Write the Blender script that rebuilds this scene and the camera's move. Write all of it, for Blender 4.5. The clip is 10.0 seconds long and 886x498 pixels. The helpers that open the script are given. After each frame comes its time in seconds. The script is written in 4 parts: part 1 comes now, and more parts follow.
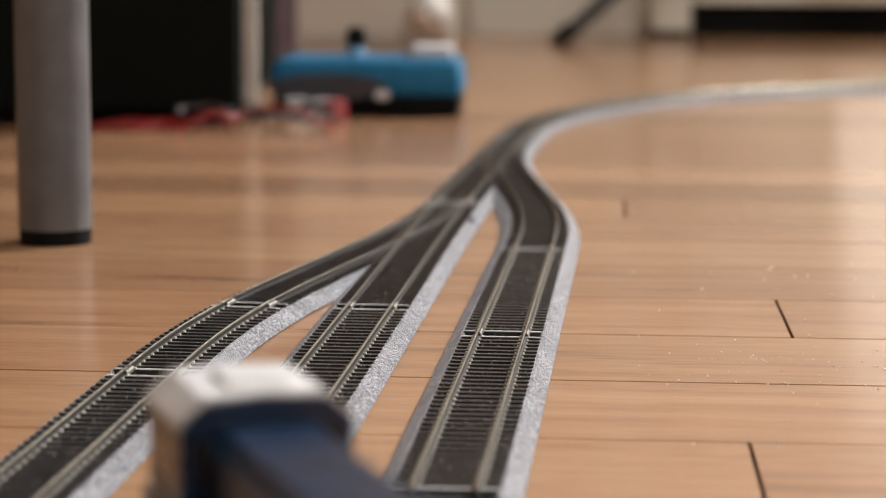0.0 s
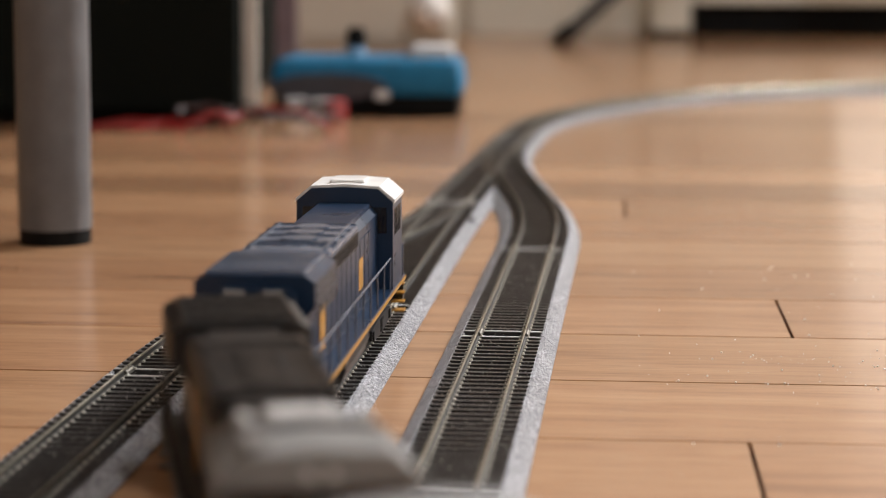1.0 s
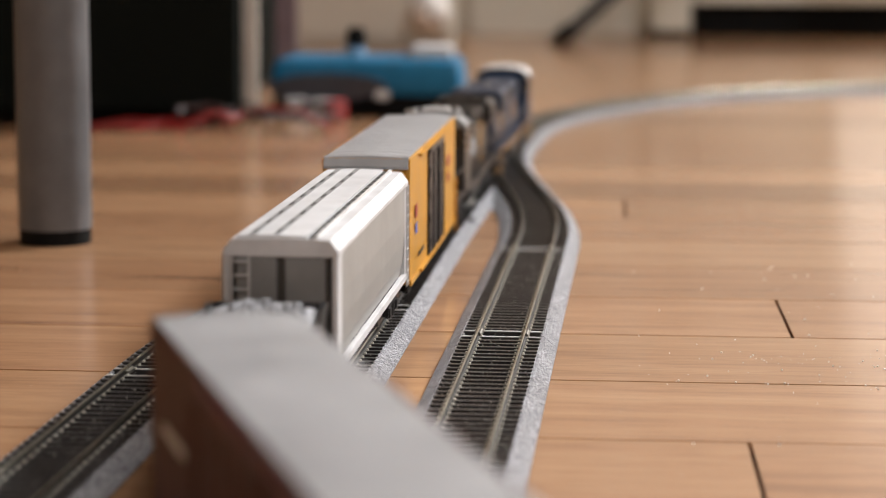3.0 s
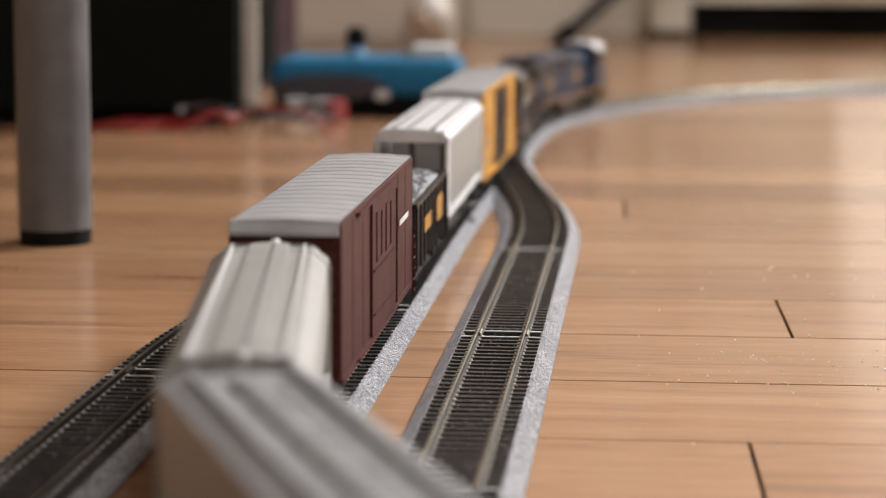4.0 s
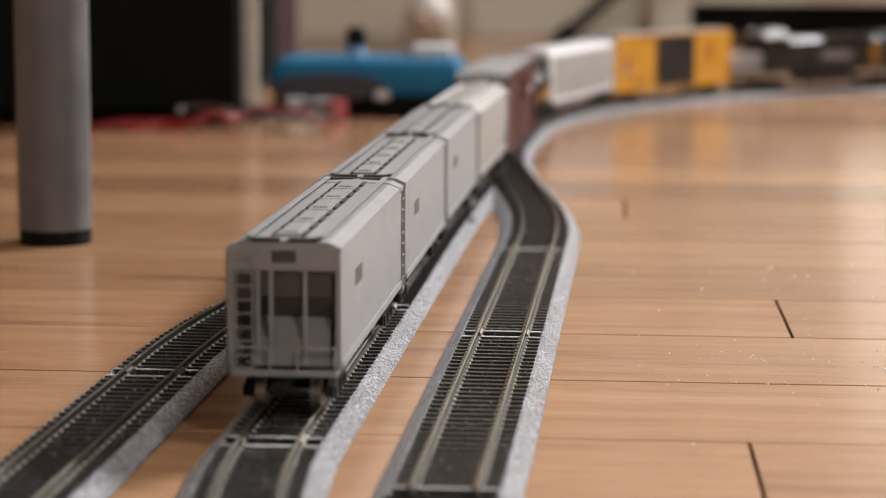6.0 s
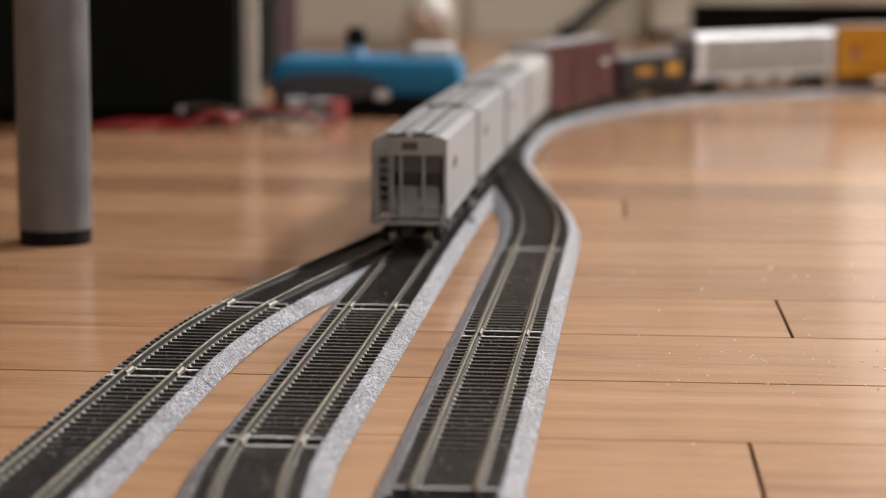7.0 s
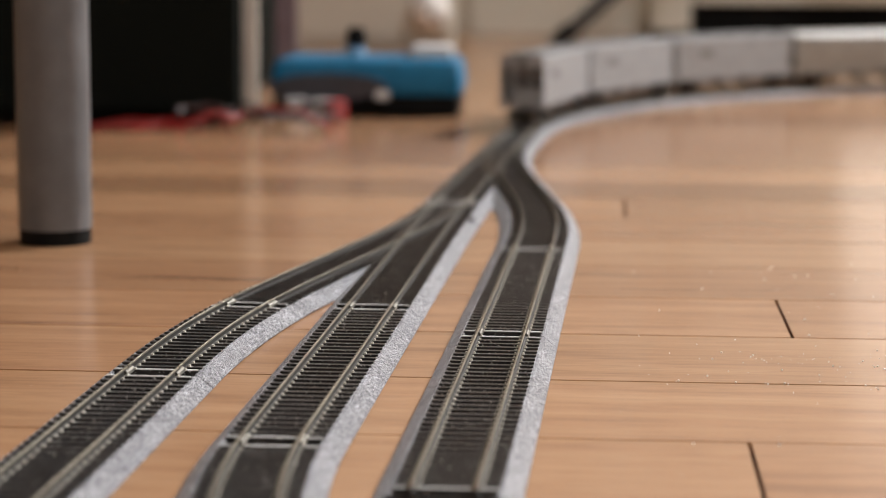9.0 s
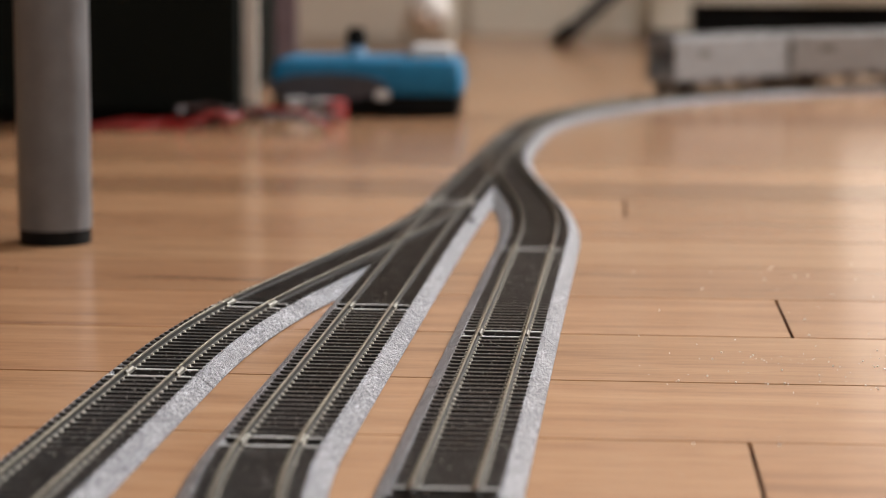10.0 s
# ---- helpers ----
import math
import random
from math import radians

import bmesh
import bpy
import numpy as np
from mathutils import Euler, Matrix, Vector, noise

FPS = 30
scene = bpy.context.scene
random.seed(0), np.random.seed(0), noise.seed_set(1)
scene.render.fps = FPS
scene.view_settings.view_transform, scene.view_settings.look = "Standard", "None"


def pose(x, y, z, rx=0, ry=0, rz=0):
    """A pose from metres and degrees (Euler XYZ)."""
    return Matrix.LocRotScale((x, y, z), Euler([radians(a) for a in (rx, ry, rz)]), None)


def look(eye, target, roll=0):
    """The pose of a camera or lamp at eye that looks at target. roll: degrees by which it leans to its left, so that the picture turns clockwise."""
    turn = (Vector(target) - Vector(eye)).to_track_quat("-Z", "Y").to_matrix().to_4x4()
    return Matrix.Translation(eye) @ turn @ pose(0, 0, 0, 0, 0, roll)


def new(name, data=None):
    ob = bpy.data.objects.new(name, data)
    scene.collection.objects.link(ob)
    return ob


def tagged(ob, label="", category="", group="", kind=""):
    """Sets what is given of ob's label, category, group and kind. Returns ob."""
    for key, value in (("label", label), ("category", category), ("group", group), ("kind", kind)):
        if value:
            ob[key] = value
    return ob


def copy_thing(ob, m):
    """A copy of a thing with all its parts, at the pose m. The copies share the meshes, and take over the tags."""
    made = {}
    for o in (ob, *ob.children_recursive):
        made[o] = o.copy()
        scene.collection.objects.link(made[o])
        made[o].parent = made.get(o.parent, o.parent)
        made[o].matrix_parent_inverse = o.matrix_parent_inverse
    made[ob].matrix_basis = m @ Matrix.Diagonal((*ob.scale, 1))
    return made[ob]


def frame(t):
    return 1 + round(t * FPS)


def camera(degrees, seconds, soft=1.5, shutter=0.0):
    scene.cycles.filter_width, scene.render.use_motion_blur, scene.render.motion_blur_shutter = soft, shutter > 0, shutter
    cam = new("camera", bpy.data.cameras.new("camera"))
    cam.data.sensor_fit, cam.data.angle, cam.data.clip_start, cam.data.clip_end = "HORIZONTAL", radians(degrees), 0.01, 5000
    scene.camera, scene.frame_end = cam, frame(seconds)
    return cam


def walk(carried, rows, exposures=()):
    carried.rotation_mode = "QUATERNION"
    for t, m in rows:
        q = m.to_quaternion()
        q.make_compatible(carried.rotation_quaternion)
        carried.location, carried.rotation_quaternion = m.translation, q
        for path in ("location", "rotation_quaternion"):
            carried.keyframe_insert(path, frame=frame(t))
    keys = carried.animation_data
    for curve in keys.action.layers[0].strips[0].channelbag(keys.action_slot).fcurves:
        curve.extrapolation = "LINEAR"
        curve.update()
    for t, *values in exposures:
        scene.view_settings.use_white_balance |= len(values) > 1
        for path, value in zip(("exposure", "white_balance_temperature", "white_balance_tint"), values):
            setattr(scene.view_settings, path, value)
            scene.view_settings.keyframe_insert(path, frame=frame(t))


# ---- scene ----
# ---- camera ----
EYE_Z = 0.1444
cam = camera(22.395, 10.0, soft=0.6, shutter=0.35)
cam.data.dof.use_dof = True
cam.data.dof.focus_distance = 0.76
cam.data.dof.aperture_fstop = 11.0
cam.data.dof.aperture_blades = 0
VIEW = pose(0, 0, EYE_Z, 90 - 7.9474, 0, 0) @ pose(0, 0, 0, 0, 0, 0.2558)
walk(cam, [(0.0, VIEW), (10.0, VIEW)], exposures=[(0.0, 0.0), (10.0, 0.0)])

# ---- light ----
world = bpy.data.worlds.new("room_air")
scene.world = world
world.use_nodes = True
world.node_tree.nodes["Background"].inputs["Color"].default_value = (1.0, 0.92, 0.84, 1)
world.node_tree.nodes["Background"].inputs["Strength"].default_value = 0.02


def area_lamp(name, m, size, power, colour, spread=180):
    data = bpy.data.lights.new(name, "AREA")
    data.shape, data.size, data.energy, data.color = "DISK", size, power, colour
    data.spread = math.radians(spread)
    ob = new(name, data)
    ob.matrix_world = m
    return ob


LAMP_WHITE = (0.985, 0.975, 0.98)
# wide reading lamp beyond the curve, ceiling lamps, added fill lamp behind the camera
READING_LAMP, READING_AIM = Vector((2.35, 3.0, 2.35)), Vector((0.35, 0.5, 0.0))
area_lamp("reading_lamp_light", look(READING_LAMP, READING_AIM), 0.8, 122, LAMP_WHITE, 100)
area_lamp("ceiling_lamp_light", look((0.9, 0.7, 2.36), (0.9, 0.7, 0)), 0.42, 28, LAMP_WHITE)
area_lamp("desk_lamp_light", look((0.7, -0.6, 1.3), (0.5, 0.2, 0)), 0.2, 15, LAMP_WHITE)
# unseen far ceiling lamp, added to lift the far wall
area_lamp("ceiling_lamp_light", look((0.9, 2.4, 2.36), (0.9, 2.4, 0)), 0.42, 1, LAMP_WHITE)

# ---- materials ----


class Mat:
    """Short wiring of a principled material."""

    def __init__(self, name, colour, rough=0.5, metal=0.0, coat=0.0):
        self.m = bpy.data.materials.new(name)
        self.m.use_nodes = True
        self.t = self.m.node_tree
        self.b = self.t.nodes["Principled BSDF"]
        self.b.inputs["Base Color"].default_value = (*colour, 1)
        self.b.inputs["Roughness"].default_value = rough
        self.b.inputs["Metallic"].default_value = metal
        self.b.inputs["Coat Weight"].default_value = coat
        self.b.inputs["Coat Roughness"].default_value = 0.12
        self.colour = colour

    def node(self, kind, **values):
        n = self.t.nodes.new(kind)
        for k, v in values.items():
            n.inputs[k.replace("_", " ")].default_value = v
        return n

    def link(self, a, b):
        self.t.links.new(a, b)

    def coords(self, scale=(1, 1, 1), what="Object"):
        c = self.t.nodes.new("ShaderNodeTexCoord")
        mp = self.t.nodes.new("ShaderNodeMapping")
        mp.inputs["Scale"].default_value = scale
        self.link(c.outputs[what], mp.inputs["Vector"])
        return mp.outputs["Vector"]

    def noise(self, scale, detail=4.0, rough=0.6, vec=None):
        n = self.node("ShaderNodeTexNoise", Scale=scale, Detail=detail, Roughness=rough)
        self.link(vec or self.coords(), n.inputs["Vector"])
        return n.outputs["Fac"]

    def ramp(self, fac, stops):
        r = self.t.nodes.new("ShaderNodeValToRGB")
        e = r.color_ramp.elements
        while len(e) < len(stops):
            e.new(0.5)
        for k, (pos, c) in zip(e, stops):
            k.position, k.color = pos, (*c, 1) if len(c) == 3 else c
        self.link(fac, r.inputs["Fac"])
        return r.outputs["Color"]

    def mix(self, fac, a, b, kind="MIX"):
        x = self.t.nodes.new("ShaderNodeMix")
        x.data_type, x.blend_type = "RGBA", kind
        for v, s in ((fac, x.inputs[0]), (a, x.inputs[6]), (b, x.inputs[7])):
            if isinstance(v, (int, float)):
                s.default_value = v
            elif isinstance(v, tuple):
                s.default_value = (*v, 1)
            else:
                self.link(v, s)
        return x.outputs[2]

    def base(self, c):
        self.link(c, self.b.inputs["Base Color"])
        return self

    def rough(self, fac, lo, hi):
        r = self.node("ShaderNodeMapRange", To_Min=lo, To_Max=hi)
        self.link(fac, r.inputs["Value"])
        self.link(r.outputs["Result"], self.b.inputs["Roughness"])
        return self

    def bump(self, fac, strength, distance):
        n = self.node("ShaderNodeBump", Strength=strength, Distance=distance)
        self.link(fac, n.inputs["Height"])
        self.link(n.outputs["Normal"], self.b.inputs["Normal"])
        return self


def tone(c, k):
    return tuple(min(1.0, v * k) for v in c)


def paint(name, colour, rough=0.42, dust=0.25, fine=900.0, gloss=0.5):
    """Model paint or moulded plastic: faint mottling, dusty specks, worn gloss."""
    m = Mat(name, colour, rough)
    m.b.inputs["Specular IOR Level"].default_value = gloss
    big = m.noise(60.0, 3)
    c = m.ramp(big, [(0.3, tone(colour, 0.82)), (0.7, tone(colour, 1.12))])
    small = m.noise(fine, 2)
    speck = m.ramp(small, [(0.66, (0, 0, 0)), (0.78, (dust, dust, dust))])
    c = m.mix(speck, c, (0.45, 0.42, 0.38))
    return m.base(c).rough(big, rough - 0.08, rough + 0.12).bump(small, 0.12, 0.0002).m


def ballast():
    m = Mat("grey_ballast", (0.4, 0.4, 0.4), 0.6)
    v = m.node("ShaderNodeTexVoronoi", Scale=1350.0)
    m.link(m.coords(), v.inputs["Vector"])
    fine = m.noise(2200.0, 2)
    broad = m.noise(45.0, 3)
    grain = m.ramp(v.outputs["Color"], [(0.0, (0.04, 0.04, 0.043)), (0.45, (0.2, 0.2, 0.21)), (0.72, (0.5, 0.5, 0.515)), (1.0, (0.9, 0.9, 0.92))])
    c = m.mix(0.25, grain, m.ramp(fine, [(0.35, (0.06, 0.06, 0.065)), (0.7, (0.65, 0.65, 0.65))]))
    c = m.mix(1.0, c, m.ramp(broad, [(0.3, (0.78, 0.81, 0.86)), (0.7, (1.1, 1.13, 1.18))]), "MULTIPLY")
    m.base(c)
    return m.bump(v.outputs["Distance"], 1.0, 0.0012).rough(v.outputs["Distance"], 0.18, 0.6).m


def tie_plastic(name, light):
    m = Mat(name, (0.02, 0.018, 0.017), 0.42)
    info = m.t.nodes.new("ShaderNodeObjectInfo")
    c = m.t.nodes.new("ShaderNodeTexCoord")
    far = m.node("ShaderNodeVectorMath")
    far.operation = "SCALE"
    far.inputs["Scale"].default_value = 9.0
    m.link(info.outputs["Random"], far.inputs[0])
    add = m.node("ShaderNodeVectorMath")
    m.link(c.outputs["Object"], add.inputs[0])
    m.link(far.outputs[0], add.inputs[1])
    long = m.node("ShaderNodeMapping")
    long.inputs["Scale"].default_value = (0.15, 1, 1)
    m.link(add.outputs[0], long.inputs["Vector"])
    grain = m.noise(700.0, 4, 0.7, long.outputs["Vector"])
    c = m.ramp(grain, [(0.3, (0.01, 0.009, 0.009)), (0.72, light)])
    # pale specks stand for dust and for glints painted on the plastic
    dust = m.noise(1100.0, 2, 0.5, add.outputs[0])
    c = m.mix(m.ramp(dust, [(0.65, (0, 0, 0)), (0.69, (0.9, 0.9, 0.9))]), c, (0.5, 0.48, 0.46))
    m.b.inputs["Specular IOR Level"].default_value = 0.3
    return m.base(c).rough(grain, 0.2, 0.5).bump(grain, 0.6, 0.0004).m


def wood_plank():
    m = Mat("oak_floorboard", (0.5, 0.3, 0.15), 0.3, coat=0.9)
    m.b.inputs["Coat Roughness"].default_value = 0.17
    info = m.t.nodes.new("ShaderNodeObjectInfo")
    add = m.node("ShaderNodeVectorMath")
    scaled = m.node("ShaderNodeVectorMath")
    scaled.operation = "SCALE"
    scaled.inputs["Scale"].default_value = 40.0
    m.link(info.outputs["Random"], scaled.inputs[0])
    c = m.t.nodes.new("ShaderNodeTexCoord")
    m.link(c.outputs["Object"], add.inputs[0])
    m.link(scaled.outputs[0], add.inputs[1])
    mp = m.node("ShaderNodeMapping")
    mp.inputs["Scale"].default_value = (1.3, 16, 8)
    m.link(add.outputs[0], mp.inputs["Vector"])
    grain = m.noise(5.0, 8, 0.68, mp.outputs["Vector"])
    mp2 = m.node("ShaderNodeMapping")
    mp2.inputs["Scale"].default_value = (2.0, 5, 4)
    m.link(add.outputs[0], mp2.inputs["Vector"])
    broad = m.noise(2.2, 3, 0.5, mp2.outputs["Vector"])
    col = m.ramp(grain, [(0.25, (0.15, 0.066, 0.028)), (0.44, (0.315, 0.166, 0.078)), (0.6, (0.375, 0.212, 0.107)), (0.85, (0.49, 0.305, 0.175))])
    col = m.mix(m.ramp(broad, [(0.35, (0, 0, 0)), (0.75, (0.4, 0.4, 0.4))]), col, (0.3, 0.145, 0.062))
    mp3 = m.node("ShaderNodeMapping")
    mp3.inputs["Scale"].default_value = (6, 90, 40)
    m.link(add.outputs[0], mp3.inputs["Vector"])
    pores = m.noise(7.0, 4, 0.7, mp3.outputs["Vector"])
    col = m.mix(1.0, col, m.ramp(pores, [(0.36, (0.84, 0.81, 0.78)), (0.5, (1, 1, 1)), (0.7, (1.05, 1.05, 1.06))]), "MULTIPLY")
    tint = m.ramp(info.outputs["Random"], [(0.0, (0.7, 0.64, 0.575)), (0.3, (1.02, 0.98, 0.97)), (0.6, (0.87, 0.86, 0.845)), (1.0, (1.17, 1.18, 1.2))])
    col = m.mix(1.0, col, tint, "MULTIPLY")
    dust = m.noise(420.0, 2, 0.5)
    col = m.mix(m.ramp(dust, [(0.74, (0, 0, 0)), (0.79, (0.5, 0.5, 0.5))]), col, (0.6, 0.52, 0.44))
    m.b.inputs["Specular IOR Level"].default_value = 0.3
    return m.base(col).rough(grain, 0.62, 0.78).bump(grain, 0.3, 0.0008).m


def plaster(name, colour, rough=0.75):
    m = Mat(name, colour, rough)
    n = m.noise(6.0, 4)
    f = m.noise(180.0, 3)
    return m.base(m.ramp(n, [(0.3, tone(colour, 0.93)), (0.7, tone(colour, 1.04))])).bump(f, 0.15, 0.001).m


def metal(name, colour, rough=0.35, full=1.0):
    m = Mat(name, colour, rough, full)
    n = m.noise(300.0, 4)
    return m.base(m.ramp(n, [(0.3, tone(colour, 0.75)), (0.7, tone(colour, 1.1))])).rough(n, rough - 0.1, rough + 0.18).m


def flat(name, colour, rough=0.5, gloss=0.5):
    return paint(name, colour, rough, 0.05, 900.0, gloss)


BALLAST, PLANK = ballast(), wood_plank()
TIE = tie_plastic("dark_tie_plastic", (0.06, 0.056, 0.055))
TURNOUT_TIE = tie_plastic("brown_black_turnout_plastic", (0.018, 0.0145, 0.0135))
# tarnish, blackened further for the shade that hides the rail foot
RAILSIDE = paint("tarnished_shaded_rail_side", (0.014, 0.012, 0.009), 0.5, 0.04)
RAIL = metal("nickel_silver_rail", (0.45, 0.42, 0.34), 0.3)
JOINER = metal("dull_rail_joiner", (0.16, 0.15, 0.13), 0.5)
DULLRAIL = metal("dull_turnout_rail", (0.2, 0.185, 0.15), 0.42)
LIP = paint("dusty_end_lip", (0.55, 0.55, 0.54), 0.5, 0.3)
# pale colour stands for light glinting on the spike heads
SPIKE = paint("spike_head_glint", (0.5, 0.48, 0.42), 0.35, 0.0)
# dark deck, made near black to hold the shade between the ties
DECK = paint("gap_shade_deck", (0.003, 0.0028, 0.0028), 0.8, 0.05, 1200.0, 0.05)
STEEL = metal("wheel_steel", (0.3, 0.28, 0.26), 0.4)
TRUCK = paint("black_truck_plastic", (0.009, 0.008, 0.008), 0.55, 0.08, 900.0, 0.2)
YELLOW = paint("yellow_car_paint", (0.47, 0.22, 0.011), 0.4, 0.06)
BROWN = paint("oxide_brown_paint", (0.052, 0.008, 0.0058), 0.55, 0.02, 900.0, 0.25)
ROOFGREY = paint("galvanised_roof_grey", (0.29, 0.292, 0.298), 0.42, 0.1)
HOPGREY = paint("hopper_grey_paint", (0.25, 0.253, 0.258), 0.42, 0.1)
HOPLIGHT = paint("light_hopper_paint", (0.54, 0.542, 0.55), 0.42, 0.1)
CREAM = paint("cream_hopper_paint", (0.275, 0.269, 0.252), 0.42, 0.1)
# grey darkened for the shade in the recessed car ends
ENDDARK = paint("dark_end_grey", (0.06, 0.052, 0.045), 0.55, 0.15)
# dark fastenings and walks; also the shade painted by the running boards
HINGE_AND_SHADE = paint("dark_fastening_and_shade", (0.035, 0.033, 0.03), 0.6)
BLACK = paint("matt_black_paint", (0.009, 0.009, 0.01), 0.35, 0.1)
NAVY = paint("navy_blue_paint", (0.005, 0.019, 0.048), 0.28, 0.03)
# paler than the navy: the glossy roof's reflection is put into the colour
STEELBLUE = paint("blue_paint_with_sheen", (0.095, 0.112, 0.15), 0.22, 0.12)
GOLD = paint("gold_stripe_paint", (0.4, 0.19, 0.022), 0.4, 0.1)
LOCOGREY = paint("charcoal_loco_paint", (0.011, 0.0102, 0.01), 0.34, 0.05)
WHITE = paint("white_paint", (0.6, 0.595, 0.585), 0.4, 0.05)
SILVER = paint("silver_grey_paint", (0.42, 0.42, 0.42), 0.36, 0.1)
CABGREY = paint("mid_grey_cab_roof", (0.17, 0.17, 0.168), 0.4, 0.1)
ENDPANEL = paint("dull_grey_end_panel", (0.2, 0.2, 0.198), 0.5, 0.1)
SPOTWHITE = flat("soft_white", (0.8, 0.78, 0.75), 0.7, 0.2)
CRUMB = flat("pale_dust", (0.92, 0.9, 0.86), 0.5)
GLASSDARK = Mat("dark_cab_glass", (0.01, 0.01, 0.012), 0.08).m
RED = flat("red_plastic", (0.27, 0.01, 0.01), 0.35)
BLUEMARK = flat("blue_marking", (0.06, 0.1, 0.4), 0.5)
TRAYBLUE = flat("turquoise_blue_plastic", (0.004, 0.12, 0.24), 0.5, 0.3)
LEGGREY = flat("silver_lacquered_leg", (0.105, 0.104, 0.108), 0.42)
RUBBER = flat("black_rubber", (0.005, 0.005, 0.005), 0.7, 0.1)
CABBLACK = Mat("black_cabinet_lacquer", (0.006, 0.007, 0.006), 0.75)
CABBLACK.b.inputs["Specular IOR Level"].default_value = 0.03
CABBLACK = CABBLACK.rough(CABBLACK.noise(30.0), 0.7, 0.9).m
WALL = plaster("beige_wall_paint", (0.62, 0.54, 0.44))
CEIL = plaster("white_ceiling_paint", (0.8, 0.78, 0.74))
TRIM = plaster("white_trim_paint", (0.70, 0.66, 0.58), 0.45)
CABWHITE = plaster("off_white_cabinet_lacquer", (0.66, 0.63, 0.55), 0.4)
CLEAR = flat("milky_plastic", (0.55, 0.55, 0.55), 0.25)
# added glow, out of view, that the floor reflects as sheen
SHEEN_GLOW = Mat("floor_sheen_glow", (0.8, 0.74, 0.64), 0.8)
SHEEN_GLOW.b.inputs["Emission Color"].default_value = (1.0, 0.9, 0.78, 1)
SHEEN_GLOW.b.inputs["Emission Strength"].default_value = 0.8
SHEEN_GLOW = SHEEN_GLOW.m
GLOBE = Mat("lamp_glass", (1, 0.9, 0.75), 0.4)
GLOBE.b.inputs["Emission Color"].default_value = (1.0, 0.86, 0.68, 1)
GLOBE.b.inputs["Emission Strength"].default_value = 3.0
GLOBE = GLOBE.m

# ---- mesh helpers; sizes in millimetres ----
MM = 0.001


def part(name, bm, material, parent=None, label="", smooth=False):
    """Links a bmesh given in millimetres as one mesh object."""
    bmesh.ops.scale(bm, vec=(MM, MM, MM), verts=bm.verts)
    bmesh.ops.recalc_face_normals(bm, faces=bm.faces)
    me = bpy.data.meshes.new(name)
    bm.to_mesh(me)
    bm.free()
    if smooth:
        for f in me.polygons:
            f.use_smooth = True
    me.materials.append(material)
    ob = new(name, me)
    if parent:
        ob.parent = parent
    if label:
        ob["label"] = label
    return ob


def thing(name, label, category, group="", kind=""):
    return tagged(new(name), label, category, group, kind)


def B():
    return bmesh.new()


def bx(bm, x0, x1, y0, y1, z0, z1, bevel=0.0):
    """A box, its edges rounded by bevel."""
    r = bmesh.ops.create_cube(bm, size=1.0)["verts"]
    for v in r:
        v.co = Vector(((x0 + x1) / 2 + v.co.x * (x1 - x0), (y0 + y1) / 2 + v.co.y * (y1 - y0), (z0 + z1) / 2 + v.co.z * (z1 - z0)))
    if bevel:
        edges = list({e for v in r for e in v.link_edges})
        bmesh.ops.bevel(bm, geom=edges, offset=bevel, segments=2, affect="EDGES", profile=0.6)
    return bm


def prism(bm, profile, y0, y1):
    """Extrudes a closed (x, z) outline from y0 to y1."""
    a = [bm.verts.new((x, y0, z)) for x, z in profile]
    b = [bm.verts.new((x, y1, z)) for x, z in profile]
    n = len(profile)
    for i in range(n):
        bm.faces.new((a[i], a[(i + 1) % n], b[(i + 1) % n], b[i]))
    bm.faces.new(a[::-1])
    bm.faces.new(b)
    return bm


def prism_x(bm, profile, x0, x1):
    """Extrudes a closed (y, z) outline from x0 to x1."""
    a = [bm.verts.new((x0, y, z)) for y, z in profile]
    b = [bm.verts.new((x1, y, z)) for y, z in profile]
    n = len(profile)
    for i in range(n):
        bm.faces.new((a[i], a[(i + 1) % n], b[(i + 1) % n], b[i]))
    bm.faces.new(a[::-1])
    bm.faces.new(b)
    return bm


def rod(bm, p0, p1, r, n=8, r1=None):
    p0, p1 = Vector(p0), Vector(p1)
    d = p1 - p0
    m = Matrix.Translation((p0 + p1) / 2) @ d.to_track_quat("Z", "Y").to_matrix().to_4x4()
    bmesh.ops.create_cone(bm, cap_ends=True, segments=n, radius1=r, radius2=r if r1 is None else r1, depth=d.length, matrix=m)
    return bm


def line(bm, points, r, n=6):
    for a, b in zip(points, points[1:]):
        rod(bm, a, b, r, n)
    return bm


def mirror(half):
    """A full outline from its right half, listed from the bottom to the top."""
    return half + [(-x, z) for x, z in reversed(half)]

# ---- the line of the railway ----
SLOPE, X0 = 0.09007, -0.10212
HEAD = math.atan(SLOPE)
COS, SIN = math.cos(HEAD), math.sin(HEAD)
RAIL_Z = 0.0078
Y_NEAR, R_NEAR, TURN_NEAR = 0.62, 0.68, 1.7
Y_FAR = 1.0
S_NEAR, S_FAR = Y_NEAR / COS, Y_FAR / COS
# the far end: a faint bend, a straight, the tightening curve, then straight again; (length, radius)
FAR = ((0.25, 10.0), (0.363, 1e6), (0.232, 0.733), (1.78, 0.626), (9.0, 1e6))


